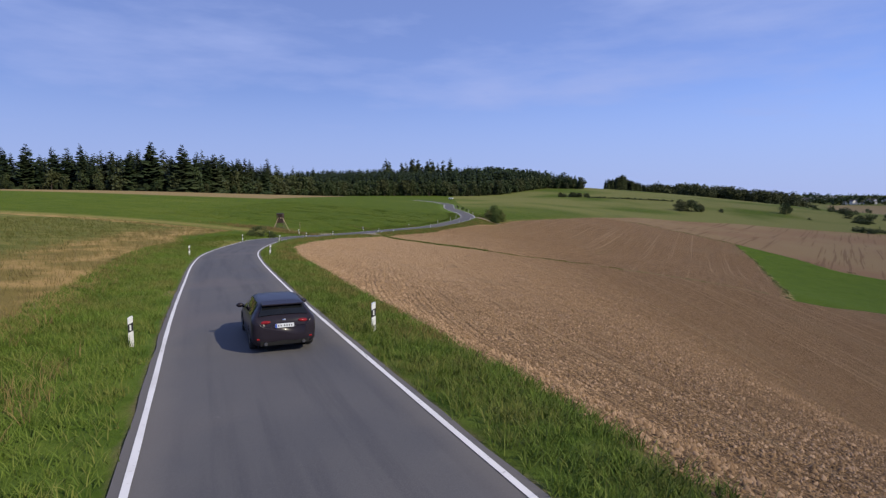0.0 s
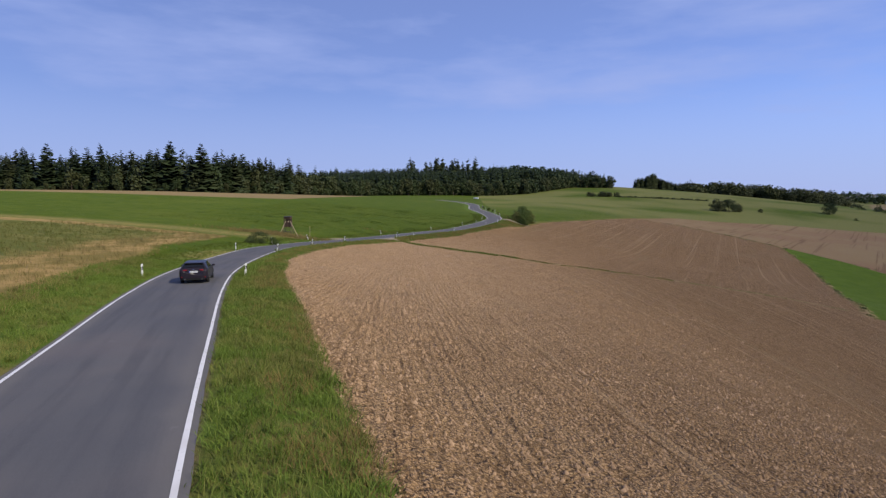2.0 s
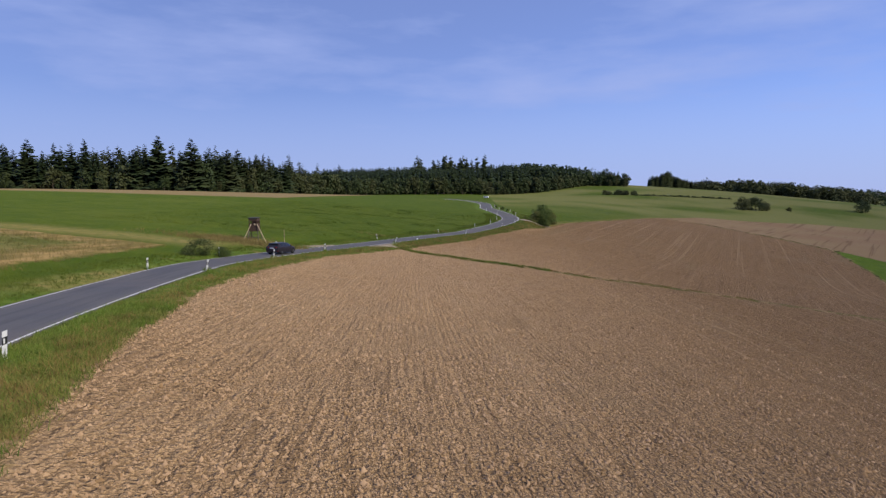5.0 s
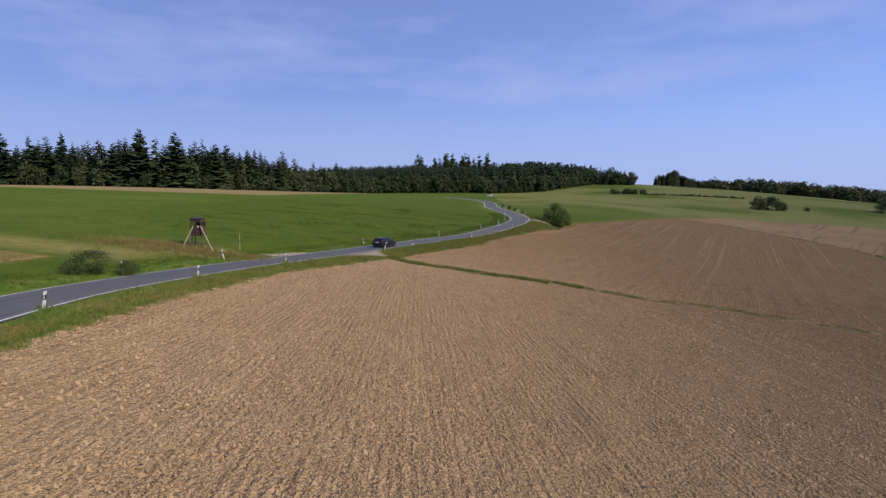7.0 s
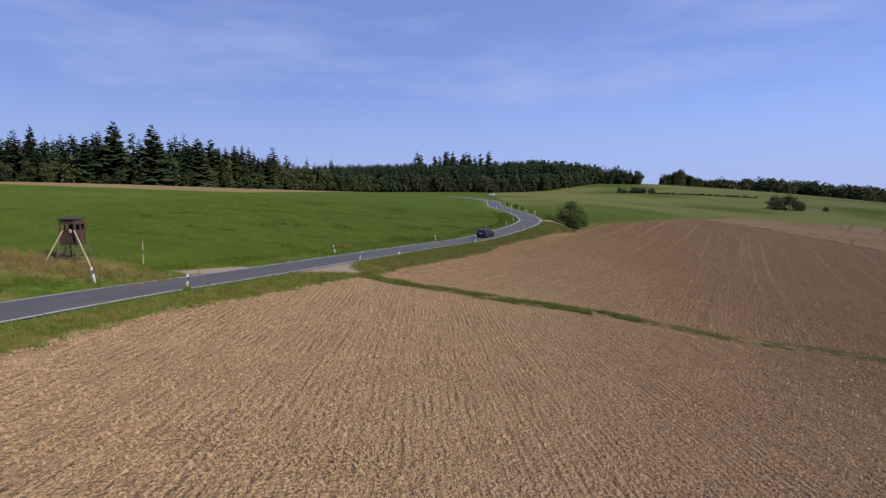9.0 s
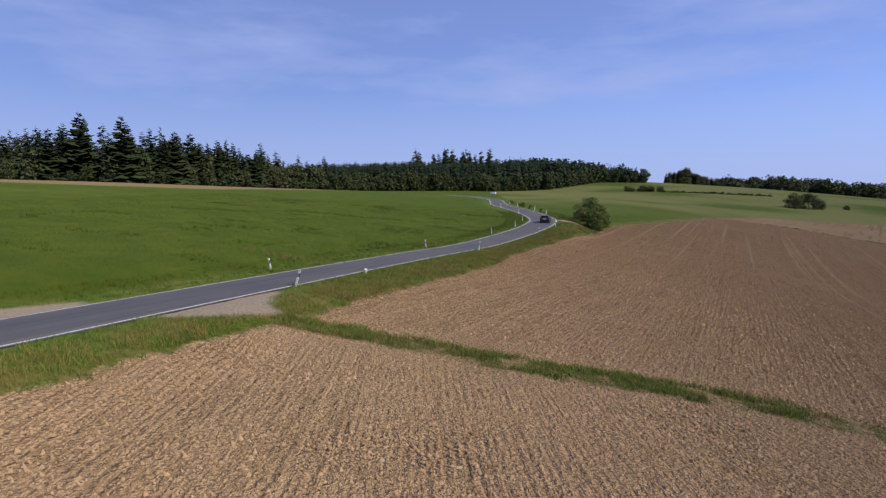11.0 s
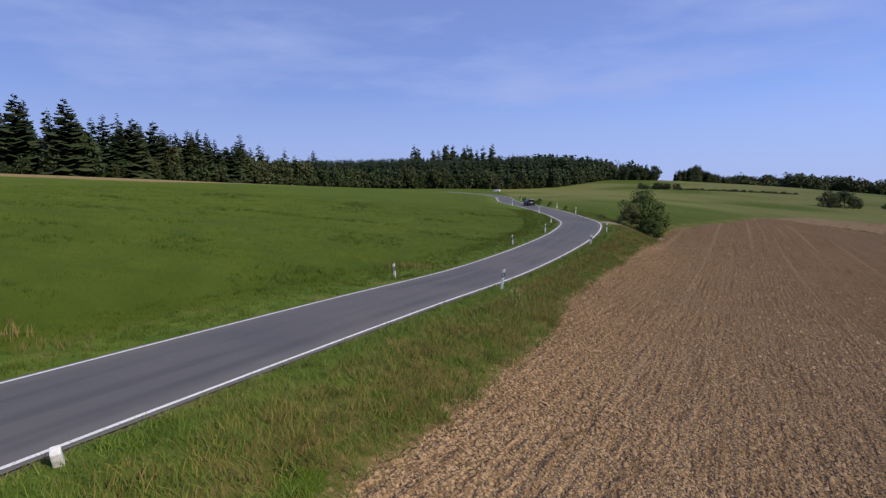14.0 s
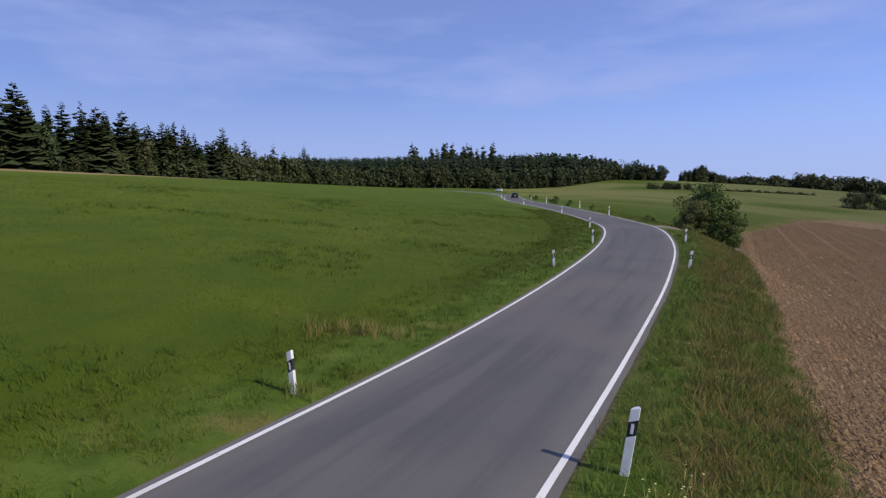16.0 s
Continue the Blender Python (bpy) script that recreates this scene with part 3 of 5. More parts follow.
d_dry = np.maximum(d_dry, np.minimum(1.6 - np.abs(Y - 99 - 0.04 * (X + 31)) / 3.2, np.minimum((X + 85) / 10, (-30 - X) / 3)))
d_fallow = np.where((X < -70) & (Y < 420), inside(FOREST_EDGE, X, Y) + 85, -60)
d_fallow = np.maximum(d_fallow, inside([(430, 600), (760, 640), (1100, 1150), (800, 1180), (520, 760)], X, Y))
APRON = [(-18.4, 112.6), (-15.6, 120.6), (-14.3, 121.0), (-13.4, 117.0), (-12.2, 115.6), (-13.6, 114.3), (-15.6, 113.2)]
LAYBY = [(-26.0, 111.2), (-23.8, 109.8), (-21.0, 115.4), (-22.6, 116.6)]
SPUR = [(11.5, 190), (10.5, 196), (16.5, 198), (20, 199), (20.5, 196.5), (16, 194.5)]
d_gravel = np.maximum(np.maximum(inside(APRON, X, Y), inside(LAYBY, X, Y)), inside(SPUR, X, Y))
row_x, row_y = row_space(X, Y)
# small unevenness, none on the lane
rough_ = np.array([noise.noise((x * 0.35, y * 0.35, 0.0)) for x, y in zip(X, Y)]) * np.clip((away - 3) / 2, 0, 1)
Z += 0.07 * rough_
me = mesh_from("ground", np.stack([X, Y, Z], -1), np.stack([q, q + 1, q + nx + 1, q + nx], -1), GROUND_MAT)
for nm, val in (("soil", d_soil), ("far_field", d_far), ("stub", d_stub), ("wedge", d_wedge), ("ridge", d_ridge), ("dry", d_dry), ("fallow", d_fallow),
                ("gravel", d_gravel), ("lane", away), ("row_across", row_x), ("row_along", row_y), ("far", np.hypot(X - 20, Y - 200) * (X > 10))):
    me.attributes.new(nm, "FLOAT", "POINT").data.foreach_set("value", np.clip(val, -400, 400).astype(np.float32))
me.polygons.foreach_set("use_smooth", np.ones(len(me.polygons), bool))
tagged(new("ground", me), "rolling farmland of green meadow, ploughed soil and stubble", "ground", kind="structure")


def ribbon(name, offs, lift, mat, y0=-40, y1=389, crown=0.0, wander=0.0):
    ys = np.arange(y0, y1, 0.8)
    xs, zs = smooth(RY, RX, ys), smooth(RY, RZ, ys)
    sl = np.gradient(xs, ys)
    n = np.sqrt(1 + sl**2)
    offs = np.array(offs, float)
    o = offs[None] + wander * np.array([[noise.noise((y * 0.6, 3.1 * k, 7.0)) for k in range(len(offs))] for y in ys])
    v = np.stack([xs[:, None] + o / n[:, None], ys[:, None] - o * (sl / n)[:, None], zs[:, None] + lift - crown * (o / 2.6) ** 2], -1)
    k = len(offs)
    i = (np.arange(len(ys) - 1)[:, None] * k + np.arange(k - 1)).ravel()
    me = mesh_from(name, v.reshape(-1, 3), np.stack([i, i + 1, i + k + 1, i + k], -1), mat)
    along = np.r_[0, np.cumsum(np.hypot(np.diff(xs), np.diff(ys)))]
    for nm, val in (("lateral", o), ("along", along[:, None] + 0 * o)):
        me.attributes.new(nm, "FLOAT", "POINT").data.foreach_set("value", val.ravel().astype(np.float32))
    me.attributes.new("across", "FLOAT", "POINT").data.foreach_set("value", np.abs(o).ravel().astype(np.float32))
    return new(name, me)


half = ROAD_WIDTH / 2
tagged(ribbon("road", (-half - 0.2, -half - 0.16, -half + 0.4, -1.2, 0, 1.2, half - 0.4, half + 0.16, half + 0.2), 0.0, ASPHALT, crown=0.03, wander=0.05), "worn grey asphalt country lane without centre line", "road", kind="structure")
tagged(ribbon("edge_line_left", (-half - 0.055, -half + 0.055), 0.012, PAINT, crown=0.03, wander=0.012), "worn white painted edge line", "road marking", kind="structure")
tagged(ribbon("edge_line_right", (half - 0.055, half + 0.055), 0.012, PAINT, crown=0.03, wander=0.012), "worn white painted edge line", "road marking", kind="structure")
# ---- trees ----
rng = np.random.default_rng(7)


def spruce_arrays(seed, levels=30, arms=9, slim=1.0, bare=0.06, plain=False):
    """Crown of one spruce of height 1: drooping, ragged branches round a stem."""
    r = np.random.default_rng(seed)
    verts, faces = [], []
    for i in range(levels):
        u0 = i / levels
        for _ in range(max(4, int(arms * (1 - 0.4 * u0)))):
            u = min(0.985, max(0.0, u0 + r.uniform(-1.3, 1.3) / levels))
            z = bare + (1 - bare) * u
            reach = slim * 0.185 * (1 - u) ** 0.68 * (0.6 + 0.4 * min(1, u * 7)) + 0.012
            a = r.uniform(0, 2 * np.pi)
            L = reach * r.uniform(0.55, 1.25)
            d, s = np.array([np.cos(a), np.sin(a), 0]), np.array([-np.sin(a), np.cos(a), 0])
            droop = r.uniform(0.35, 0.95) * (1 - 0.8 * u)
            w = L * r.uniform(0.26, 0.42)
            pts = []
            if plain:
                b = len(verts)
                c0, c1 = np.array([0, 0, z]), d * L + np.array([0, 0, z - droop * L])
                m0 = d * L * 0.55 + np.array([0, 0, z - 0.35 * droop * L])
                verts += [c0, m0 - s * w * 1.5 - np.array([0, 0, w]), c1, m0 + s * w * 1.5 - np.array([0, 0, w])]
                faces.append((b, b + 1, b + 2, b + 3))
                continue
            for f, k in ((0.08, 0.35), (0.45, 1.0), (0.8, 0.7), (1.0, 0.0)):
                c = d * L * f + np.array([0, 0, z - droop * L * f + 0.25 * L * f * f])
                sag = np.array([0, 0, -0.35 * w * k])
                pts += [c - s * w * k + sag, c + np.array([0, 0, 0.12 * w]), c + s * w * k + sag]
            b = len(verts)
            verts += pts
            for g in range(3):
                o = b + 3 * g
                faces += [(o, o + 3, o + 4, o + 1), (o + 1, o + 4, o + 5, o + 2)]
    return np.array(verts), np.array(faces)


def broad_arrays(seed, leaves=900, flat=1.0, size=0.05, low=0.12, lobes=9, lobe=(0.12, 0.22), squat=False):
    """Crown of one broad-leaved tree or bush of height 1: leaf sprays on several uneven lobes."""
    r = np.random.default_rng(seed)
    centres = []
    for _ in range(lobes):
        a, h = r.uniform(0, 2 * np.pi), r.uniform(low + 0.1, 0.82)
        k = 0.3 * flat * np.sqrt(max(0.05, 1 - ((h - 0.45) / 0.5) ** 2)) * r.uniform(0.3, 1)
        if squat:
            h = r.uniform(0.06, 0.84)
            k = 0.36 * flat * np.sqrt(max(0.05, 1 - ((h - 0.25) / 0.68) ** 2)) * r.uniform(0.25, 1)
        centres.append((k * np.cos(a), k * np.sin(a), h, r.uniform(*lobe)))
    centres.append((r.uniform(-0.08, 0.08), 0, 0.84, lobe[1] * 0.8))
    c = np.array(centres)[r.integers(0, len(centres), leaves)]
    v = r.normal(size=(leaves, 3))
    v /= np.linalg.norm(v, axis=1, keepdims=True)
    p = c[:, :3] + v * c[:, 3:] * r.uniform(0.55, 1.12, (leaves, 1)) * np.array([flat, flat, 1.0])
    p[:, 2] = np.maximum(p[:, 2], low * r.uniform(0.2, 1.0, leaves))
    n = v + 0.7 * r.normal(size=(leaves, 3))
    n /= np.linalg.norm(n, axis=1, keepdims=True)
    t1 = np.cross(n, r.normal(size=(leaves, 3)))
    t1 /= np.linalg.norm(t1, axis=1, keepdims=True)
    t2 = np.cross(n, t1)
    s = size * r.uniform(0.5, 1.3, (leaves, 1))
    quad = np.stack([p - t1 * s, p + t2 * s * 0.6 + n * s * 0.25, p + t1 * s, p - t2 * s * 0.6 - n * s * 0.25], 1)
    return quad.reshape(-1, 3), np.arange(4 * leaves).reshape(-1, 4)


def stem(h, r0, branches=0, seed=1):
    bm, r = bmesh.new(), random.Random(seed)
    p = Vector((0, 0, -0.02 * h))
    for i in range(5):
        nxt = Vector((r.uniform(-0.008, 0.008) * h, r.uniform(-0.008, 0.008) * h, h * (i + 1) / 5))
        rod(bm, p, nxt, r0 * (1 - 0.17 * i), r0 * (1 - 0.17 * (i + 1)), 7)
        p = nxt
    for _ in range(branches):
        z, a, L = r.uniform(0.2, 0.75) * h, r.uniform(0, 6.28), r.uniform(0.18, 0.3) * h
        rod(bm, (0, 0, z), (L * math.cos(a), L * math.sin(a), z + L * 0.7), r0 * 0.4, r0 * 0.1, 5)
    return bm


def make_tree(name, crown, height, width, leaf, trunk_r, label, category, branches=0, seed=1, trunk_part="trunk", stem_h=0.9):
    v, f = crown
    me = mesh_from("crown", v * np.array([width * height, width * height, height]), f, leaf)
    top = new(name)
    o = new("crown", me)
    o.parent = top
    part(trunk_part, stem(height * stem_h, trunk_r, branches, seed), BARK, top)
    return tagged(top, label, category)


USED = set()


def stand(ob, x, y, turn=0.0, size=1.0, sink=0.05):
    """Sets up the tree itself the first time, and then copies of it."""
    m = pose(x, y, gz(x, y) - sink, 0, 0, turn)
    o = copy_thing(ob, m) if ob.name in USED else ob
    USED.add(ob.name)
    o.matrix_basis = m
    o.scale = (size,) * 3
    return o


SPRUCES = [make_tree("spruce", spruce_arrays(10 + i, 30 + i, 12, sl, br), 20, 1.0, NEEDLES, 0.28, lab, "tree", seed=i)
           for i, (sl, br, lab) in enumerate(((1.25, 0.04, "tall dark green spruce at the forest edge"), (1.0, 0.1, "slim dark spruce with bare lower stem"),
                                              (1.55, 0.03, "broad old dark green spruce"), (0.85, 0.25, "thin spruce with long bare stem")))]
BROADS = [make_tree("broadleaf_tree", broad_arrays(30 + i, 800, fl, 0.057, 0.03, 13), 10, 1.0, LEAVES, 0.2, "rounded dull green broadleaf tree before the forest", "tree", 6, i, stem_h=0.7)
          for i, fl in enumerate((1.0, 1.25, 0.85))]
# the tall old trees that stand out of the skyline
for x, y, h, k in ((-149.6, 292.8, 26, 2), (-134.3, 294.0, 25, 2), (-122.6, 398, 25.5, 0), (-127, 380, 21, 1), (-107, 470, 24, 1), (-77, 738, 38, 3), (6, 618, 30, 3)):
    stand(SPRUCES[k], x, y, random.uniform(0, 360), h / 20)


def along(line, u):
    p = np.array(line, float)
    s = np.r_[0, np.cumsum(np.hypot(*np.diff(p, axis=0).T))]
    return np.interp(u * s[-1], s, p[:, 0]), np.interp(u * s[-1], s, p[:, 1])


LEFT_EDGE = FOREST_EDGE[1:7]
MID_EDGE = FOREST_EDGE[6:13]
HILL_EDGE = FOREST_EDGE[12:15]
for i in range(120):  # dark spruces in two or three ragged rows
    x, y = along(LEFT_EDGE, (i + random.random()) / 120)
    back = random.choice((1.5, 5, 9, 14))
    ang = math.atan2(y - 100, x)
    stand(random.choice(SPRUCES), x + back * math.cos(ang) + random.uniform(-2, 2), y + back * math.sin(ang) + 2, random.uniform(0, 360), random.choice((0.55, 0.75, 0.85, 0.95, 1.0, 1.08, 1.22)) * random.uniform(0.92, 1.06))
for i in range(50):  # rounded trees and scrub before them
    x, y = along(LEFT_EDGE, (i + random.random()) / 50)
    stand(random.choice(BROADS), x + random.uniform(-2, 2), y + random.uniform(-2, 1), random.uniform(0, 360), random.choice((0.3, 0.45, 0.6, 0.8, 1.2)) * random.uniform(0.85, 1.15))
for i in range(90):
    x, y = along(MID_EDGE, (i + random.random()) / 90)
    stand(random.choice(BROADS), x + random.uniform(-3, 3), y + random.uniform(-3, 4), random.uniform(0, 360), random.uniform(1.0, 1.6))
for i in range(40):
    x, y = along(HILL_EDGE, (i + random.random()) / 40)
    stand(random.choice(BROADS), x + random.uniform(-3, 3), y + random.uniform(-3, 4), random.uniform(0, 360), random.uniform(1.0, 1.5))


def woods(name, spots, low, high, leaf, label, kinds, width=1.0, rise=None):
    """Far woods: many small trees in one mesh."""
    vs, fs, n = [], [], 0
    for x, y in spots:
        v, f = kinds[rng.integers(len(kinds))]
        h, a = rng.uniform(low, high) + (rise(x, y) if rise else 0), rng.uniform(0, 6.28)
        c, s = np.cos(a), np.sin(a)
        v = v @ np.array([[c, s, 0], [-s, c, 0], [0, 0, 1]]) * np.array([h * width, h * width, h]) + np.array([x, y, gz(x, y) - 0.4])
        vs.append(v), fs.append(f + n)
        n += len(v)
    return tagged(new(name, mesh_from(name, np.concatenate(vs), np.concatenate(fs), leaf)), label, "woodland", kind="stuff")


def scatter(poly, n, lo=-1e9, hi=1e9):
    p = np.array(poly, float)
    out = []
    while len(out) < n:
        c = rng.uniform(p.min(0), p.max(0), (n * 2, 2))
        d = inside(poly, c[:, 0], c[:, 1])
        out += c[(d > lo) & (d < hi)].tolist()
    return out[:n]


THIN_SPRUCE = [spruce_arrays(60 + i, 20, 8, 1.3, 0.1, True) for i in range(4)]
LANKY_SPRUCE = [spruce_arrays(70 + i, 18, 8, 0.9, 0.42, True) for i in range(4)]
THIN_BROAD = [broad_arrays(80 + i, 380, 1.1, 0.062, 0.0, 14, (0.12, 0.24), True) for i in range(4)]
FAR_TUFT = [broad_arrays(88 + i, 60, 1.3, 0.16, 0.0, 8, (0.12, 0.24), True) for i in range(3)]
woods("forest", scatter([(-425, 258), (-330, 280), (-232, 297), (-136, 300), (-128, 330), (-125, 395), (-110, 470), (-180, 560), (-425, 420)], 520, 5), 18, 25, NEEDLES, "dense dark spruce forest", THIN_SPRUCE)
woods("plantation", scatter([(-108, 475), (-88, 530), (-25, 572), (20, 595), (52, 615), (75, 640), (40, 760), (-160, 760), (-200, 560)], 720, 3), 18, 23, NEEDLES, "dense young green spruce plantation", THIN_SPRUCE, 1.0, lambda x, y: 0.05 * max(0, y - 520))
woods("old_spruces", [(-30 + rng.normal(0, 10), 700 + rng.uniform(-12, 12)) for _ in range(24)] + [(-32 + rng.uniform(-44, 44), 700 + rng.uniform(-10, 10)) for _ in range(11)], 31, 44, NEEDLES, "group of tall old spruces with bare stems", LANKY_SPRUCE)
woods("hill_wood", scatter([(56, 622), (80, 640), (122, 700), (172, 702), (150, 800), (60, 860), (20, 760)], 280, 2), 25, 30, NEEDLES, "dense mixed wood on the hill", THIN_SPRUCE * 3 + THIN_BROAD, 1.0, lambda x, y: -0.11 * max(0, x - 60))
woods("hill_copse", [(254 + 66 * u + rng.uniform(-3, 3), 876 + rng.uniform(-10, 10)) for u in rng.uniform(0, 1, 110)], 15, 18, NEEDLES, "small dark spruce copse on the skyline", THIN_SPRUCE, 1.2, lambda x, y: 9 * math.exp(-(((x - 277) / 9) ** 2)) + 0 * math.exp(-(((x - 260) / 8) ** 2)) - 0.1 * max(0, x - 288))
woods("skyline_hedge", [(312 + u * 82 + rng.uniform(-4, 4), 868 + rng.uniform(-8, 8)) for u in np.linspace(0, 1, 90)], 11, 15, LEAVES, "dark hedge trees on the skyline", THIN_BROAD, 1.3, lambda x, y: 5.5 * math.exp(-(((x - 366) / 20) ** 2)) + 5 * math.exp(-(((x - 328) / 3) ** 2)))
woods("valley_wood", [(312 + u * 108 + rng.uniform(-8, 8), 715 - 40 * u + rng.uniform(-14, 14)) for u in rng.uniform(0, 1, 150)], 10, 17, LEAVES, "long dark wood in the valley", THIN_BROAD, 1.2)
woods("far_trees", [(f * (0.522 + 0.14 * u), f * (0.852 - 0.1 * u)) for u, f in zip(rng.uniform(0, 1, 150), rng.uniform(1440, 1960, 150))], 7, 20, LEAVES, "scattered trees round the distant village", [broad_arrays(85 + i, 110, 1.1, 0.11, 0.0, 14, (0.12, 0.24), True) for i in range(3)], 1.2)
woods("hill_scrub", [(121 + rng.uniform(-13, 13), 524 + rng.uniform(-3, 3)) for _ in range(34)], 3.2, 5.0, LEAVES, "low dark scrub on the hill meadow", THIN_BROAD, 1.4)
woods("valley_scrub", [(330 + rng.uniform(0, 260), 470 + rng.uniform(-20, 140)) for _ in range(34)] + [(355 + rng.normal(0, 11), 506 + rng.normal(0, 8)) for _ in range(10)] + [(372 + rng.normal(0, 12), 458 + rng.normal(0, 12)) for _ in range(14)] + [(330 + rng.normal(0, 9), 452 + rng.normal(0, 4)) for _ in range(6)], 2.5, 6.5, LEAVES, "scattered valley bushes", THIN_BROAD, 1.4)

woods("valley_bushes", [(284 + rng.normal(0, 8), 378 + rng.normal(0, 4)) for _ in range(12)] + [(318 + rng.normal(0, 10), 432 + rng.normal(0, 5)) for _ in range(9)], 2.5, 4.5, LEAVES, "dark rounded bushes along the valley field", THIN_BROAD, 1.4)
woods("field_bank", [(x + rng.normal(0, 0.5), y + rng.normal(0, 0.5)) for x, y in (along(DIVIDE + [(132, 212), (140, 188)], u) for u in rng.uniform(0, 1, 150))] + [(x + rng.normal(0, 0.4), y + rng.normal(0, 0.5)) for x, y in (along(BANK[:4], u) for u in rng.uniform(0, 1, 150))], 0.35, 0.7, BUSH_LEAVES, "low rank weeds on the bank between the fields", FAR_TUFT, 2.0)

# ---- bushes that stand alone ----
BIG_BUSH = make_tree("bush", broad_arrays(91, 11000, 1.34, 0.02, 0.0, 44, (0.07, 0.16), True), 6.2, 1.0, BUSH_LEAVES, 0.12, "large dense green hawthorn bush beside the lane", "bush", 10, 5, "stem", 0.6)
stand(BIG_BUSH, 18.3, 200.5, 40, 1.02, 0.15)
o = stand(BIG_BUSH, 20.0, 204.5, 170, 0.8, 0.15)
tagged(o, "smaller green hawthorn bush behind a larger one")
tagged(stand(BIG_BUSH, 15.9, 198.0, 250, 0.6, 0.1), "low green bush at the foot of a larger one")
tagged(stand(BIG_BUSH, 18.6, 197.2, 300, 0.62, 0.1), "leafy green bush at the foot of a larger one")
LOW_BUSH = make_tree("bush", broad_arrays(92, 5200, 2.3, 0.03, 0.0, 26, (0.1, 0.2), True), 1.7, 1.0, DARK_LEAVES, 0.04, "low wide dark green bush in the meadow", "bush", 6, 6, "stem", 0.6)
stand(LOW_BUSH, -28.9, 88.4, 10, 1.0)
tagged(stand(LOW_BUSH, -27.5, 90.2, 110, 0.62), "small dark bush beside a wider one")
FIELD_TREES = [make_tree("field_tree", broad_arrays(95 + i, 4500, 1.4, 0.028, 0.0, 22, (0.1, 0.2), True), 9.5, 1.0, LEAVES, 0.2, "wide dark green tree standing alone between fields", "tree", 7, i, stem_h=0.6) for i in range(2)]
for x, y, s, k in ((184, 440, 1.0, 0), (194, 442, 1.05, 1), (202, 446, 0.7, 0), (283, 468, 1.0, 1), (222, 452, 0.35, 0)):
    stand(FIELD_TREES[k], x, y, 60 * k + x, s, 0.2)
SHRUB = make_tree("shrub", broad_arrays(99, 500, 1.3, 0.08, 0.0, 10, (0.12, 0.22), True), 1.2, 1.0, BUSH_LEAVES, 0.03, "small roadside shrub in the grass", "shrub", 4, 8, "stem", 0.6)
for y, d, s in ((226, 4.0, 0.7), (237, 3.9, 0.9), (245, 3.8, 1.2), (251, 4.2, 0.7), (264, 4.0, 0.9), (272, 3.9, 1.0), (203, 4.5, 0.5), (206, 4.7, 0.6)):
    stand(SHRUB, float(smooth(RY, RX, np.array([y]))[0]) + d, y, y * 37, s)

# ---- roadside posts ----
def delineator():
    """White marker post with a slanted black band and a reflector."""
    top = new("delineator_post")

    def slab(z0, z1, cut0=0.0, cut1=0.0, grow=0.0):
        bm = bmesh.new()
        ring = [(-0.06, -0.05), (0.06, -0.05), (0.065, -0.03), (0.04, 0.045), (0.015, 0.06), (-0.015, 0.06), (-0.04, 0.045), (-0.065, -0.03)]
        lo = [bm.verts.new((x * (1 + grow), y * (1 + grow), z0 + cut0 * x)) for x, y in ring]
        hi = [bm.verts.new((x * (1 + grow), y * (1 + grow), z1 + cut1 * x)) for x, y in ring]
        for i in range(8):
            bm.faces.new((lo[i], lo[(i + 1) % 8], hi[(i + 1) % 8], hi[i]))
        bm.faces.new(hi), bm.faces.new(lo[::-1])
        return bm

    part("shaft", slab(-0.15, 0.62, 0, 0.5), WHITE_PLASTIC, top)
    part("band", slab(0.62, 0.85, 0.5, 0.5, 0.03), BLACK_PLASTIC, top, "black band")
    part("head", slab(0.85, 1.03, 0.5, 0.45), WHITE_PLASTIC, top)
    for s in (-1, 1):
        bm = bmesh.new()
        box(bm, 0.042, 0.006, 0.15, Matrix.Translation((0, -0.056 if s < 0 else 0.064, 0.735)), 0.002)
        part("reflector", bm, REFLECTOR, top, "white reflector")
    return tagged(top, "white plastic roadside post with slanted black band", "roadside post", "posts along the lane")


post = delineator()
POSTS = [  # x, y, lean to the right, depth in the ground
    (-8.5, 15.1, 0, 0.25), (-2.1, 16.8, 0, 0.22), (-21.6, 47.9, 0, 0.2), (-15.1, 49.0, 4, 0.2), (-27.2, 76.5, 0, 0.15), (-22.0, 75.6, 8, 0.2), (-27.6, 90.0, -5, 0.15), (-21.7, 89.2, 6, 0.2),
    (-20.0, 102.3, 4, 0.15), (-26.2, 103.2, -14, 0.1), (-18.2, 129.8, -13, 0.1), (-14.2, 122.9, 19, 0.05), (-3.35, 149.0, 7, 0), (-9.1, 151.9, -6, 0.2), (-1.5, 170.3, -4, 0.2), (4.9, 169.3, 6, 0.1),
    (8.8, 180.7, 0, 0.1), (2.43, 180.3, 0, 0.1), (4.5, 192.0, 0, 0.1), (5.5, 215.8, 0, 0), (11.4, 215, 0, 0), (10.5, 231, 0, 0), (2.6, 241, 0, 0), (7.6, 250, 0, 0), (0.3, 263, 0, 0), (6.6, 270, 0, 0), (0.5, 285, 0, 0)]
for i, (x, y, lean, sunk) in enumerate(POSTS):
    k = int(np.argmin((LINE_X - x) ** 2 + (LINE_Y - y) ** 2))
    turn = math.degrees(math.atan2(LINE_Y[k + 1] - LINE_Y[k - 1], LINE_X[k + 1] - LINE_X[k - 1])) - 90
    m = pose(x, y, gz(x, y) - 0.8 * sunk, 0, lean, turn)
    if i == 0:
        post.matrix_basis = m
    else:
        copy_thing(post, m)

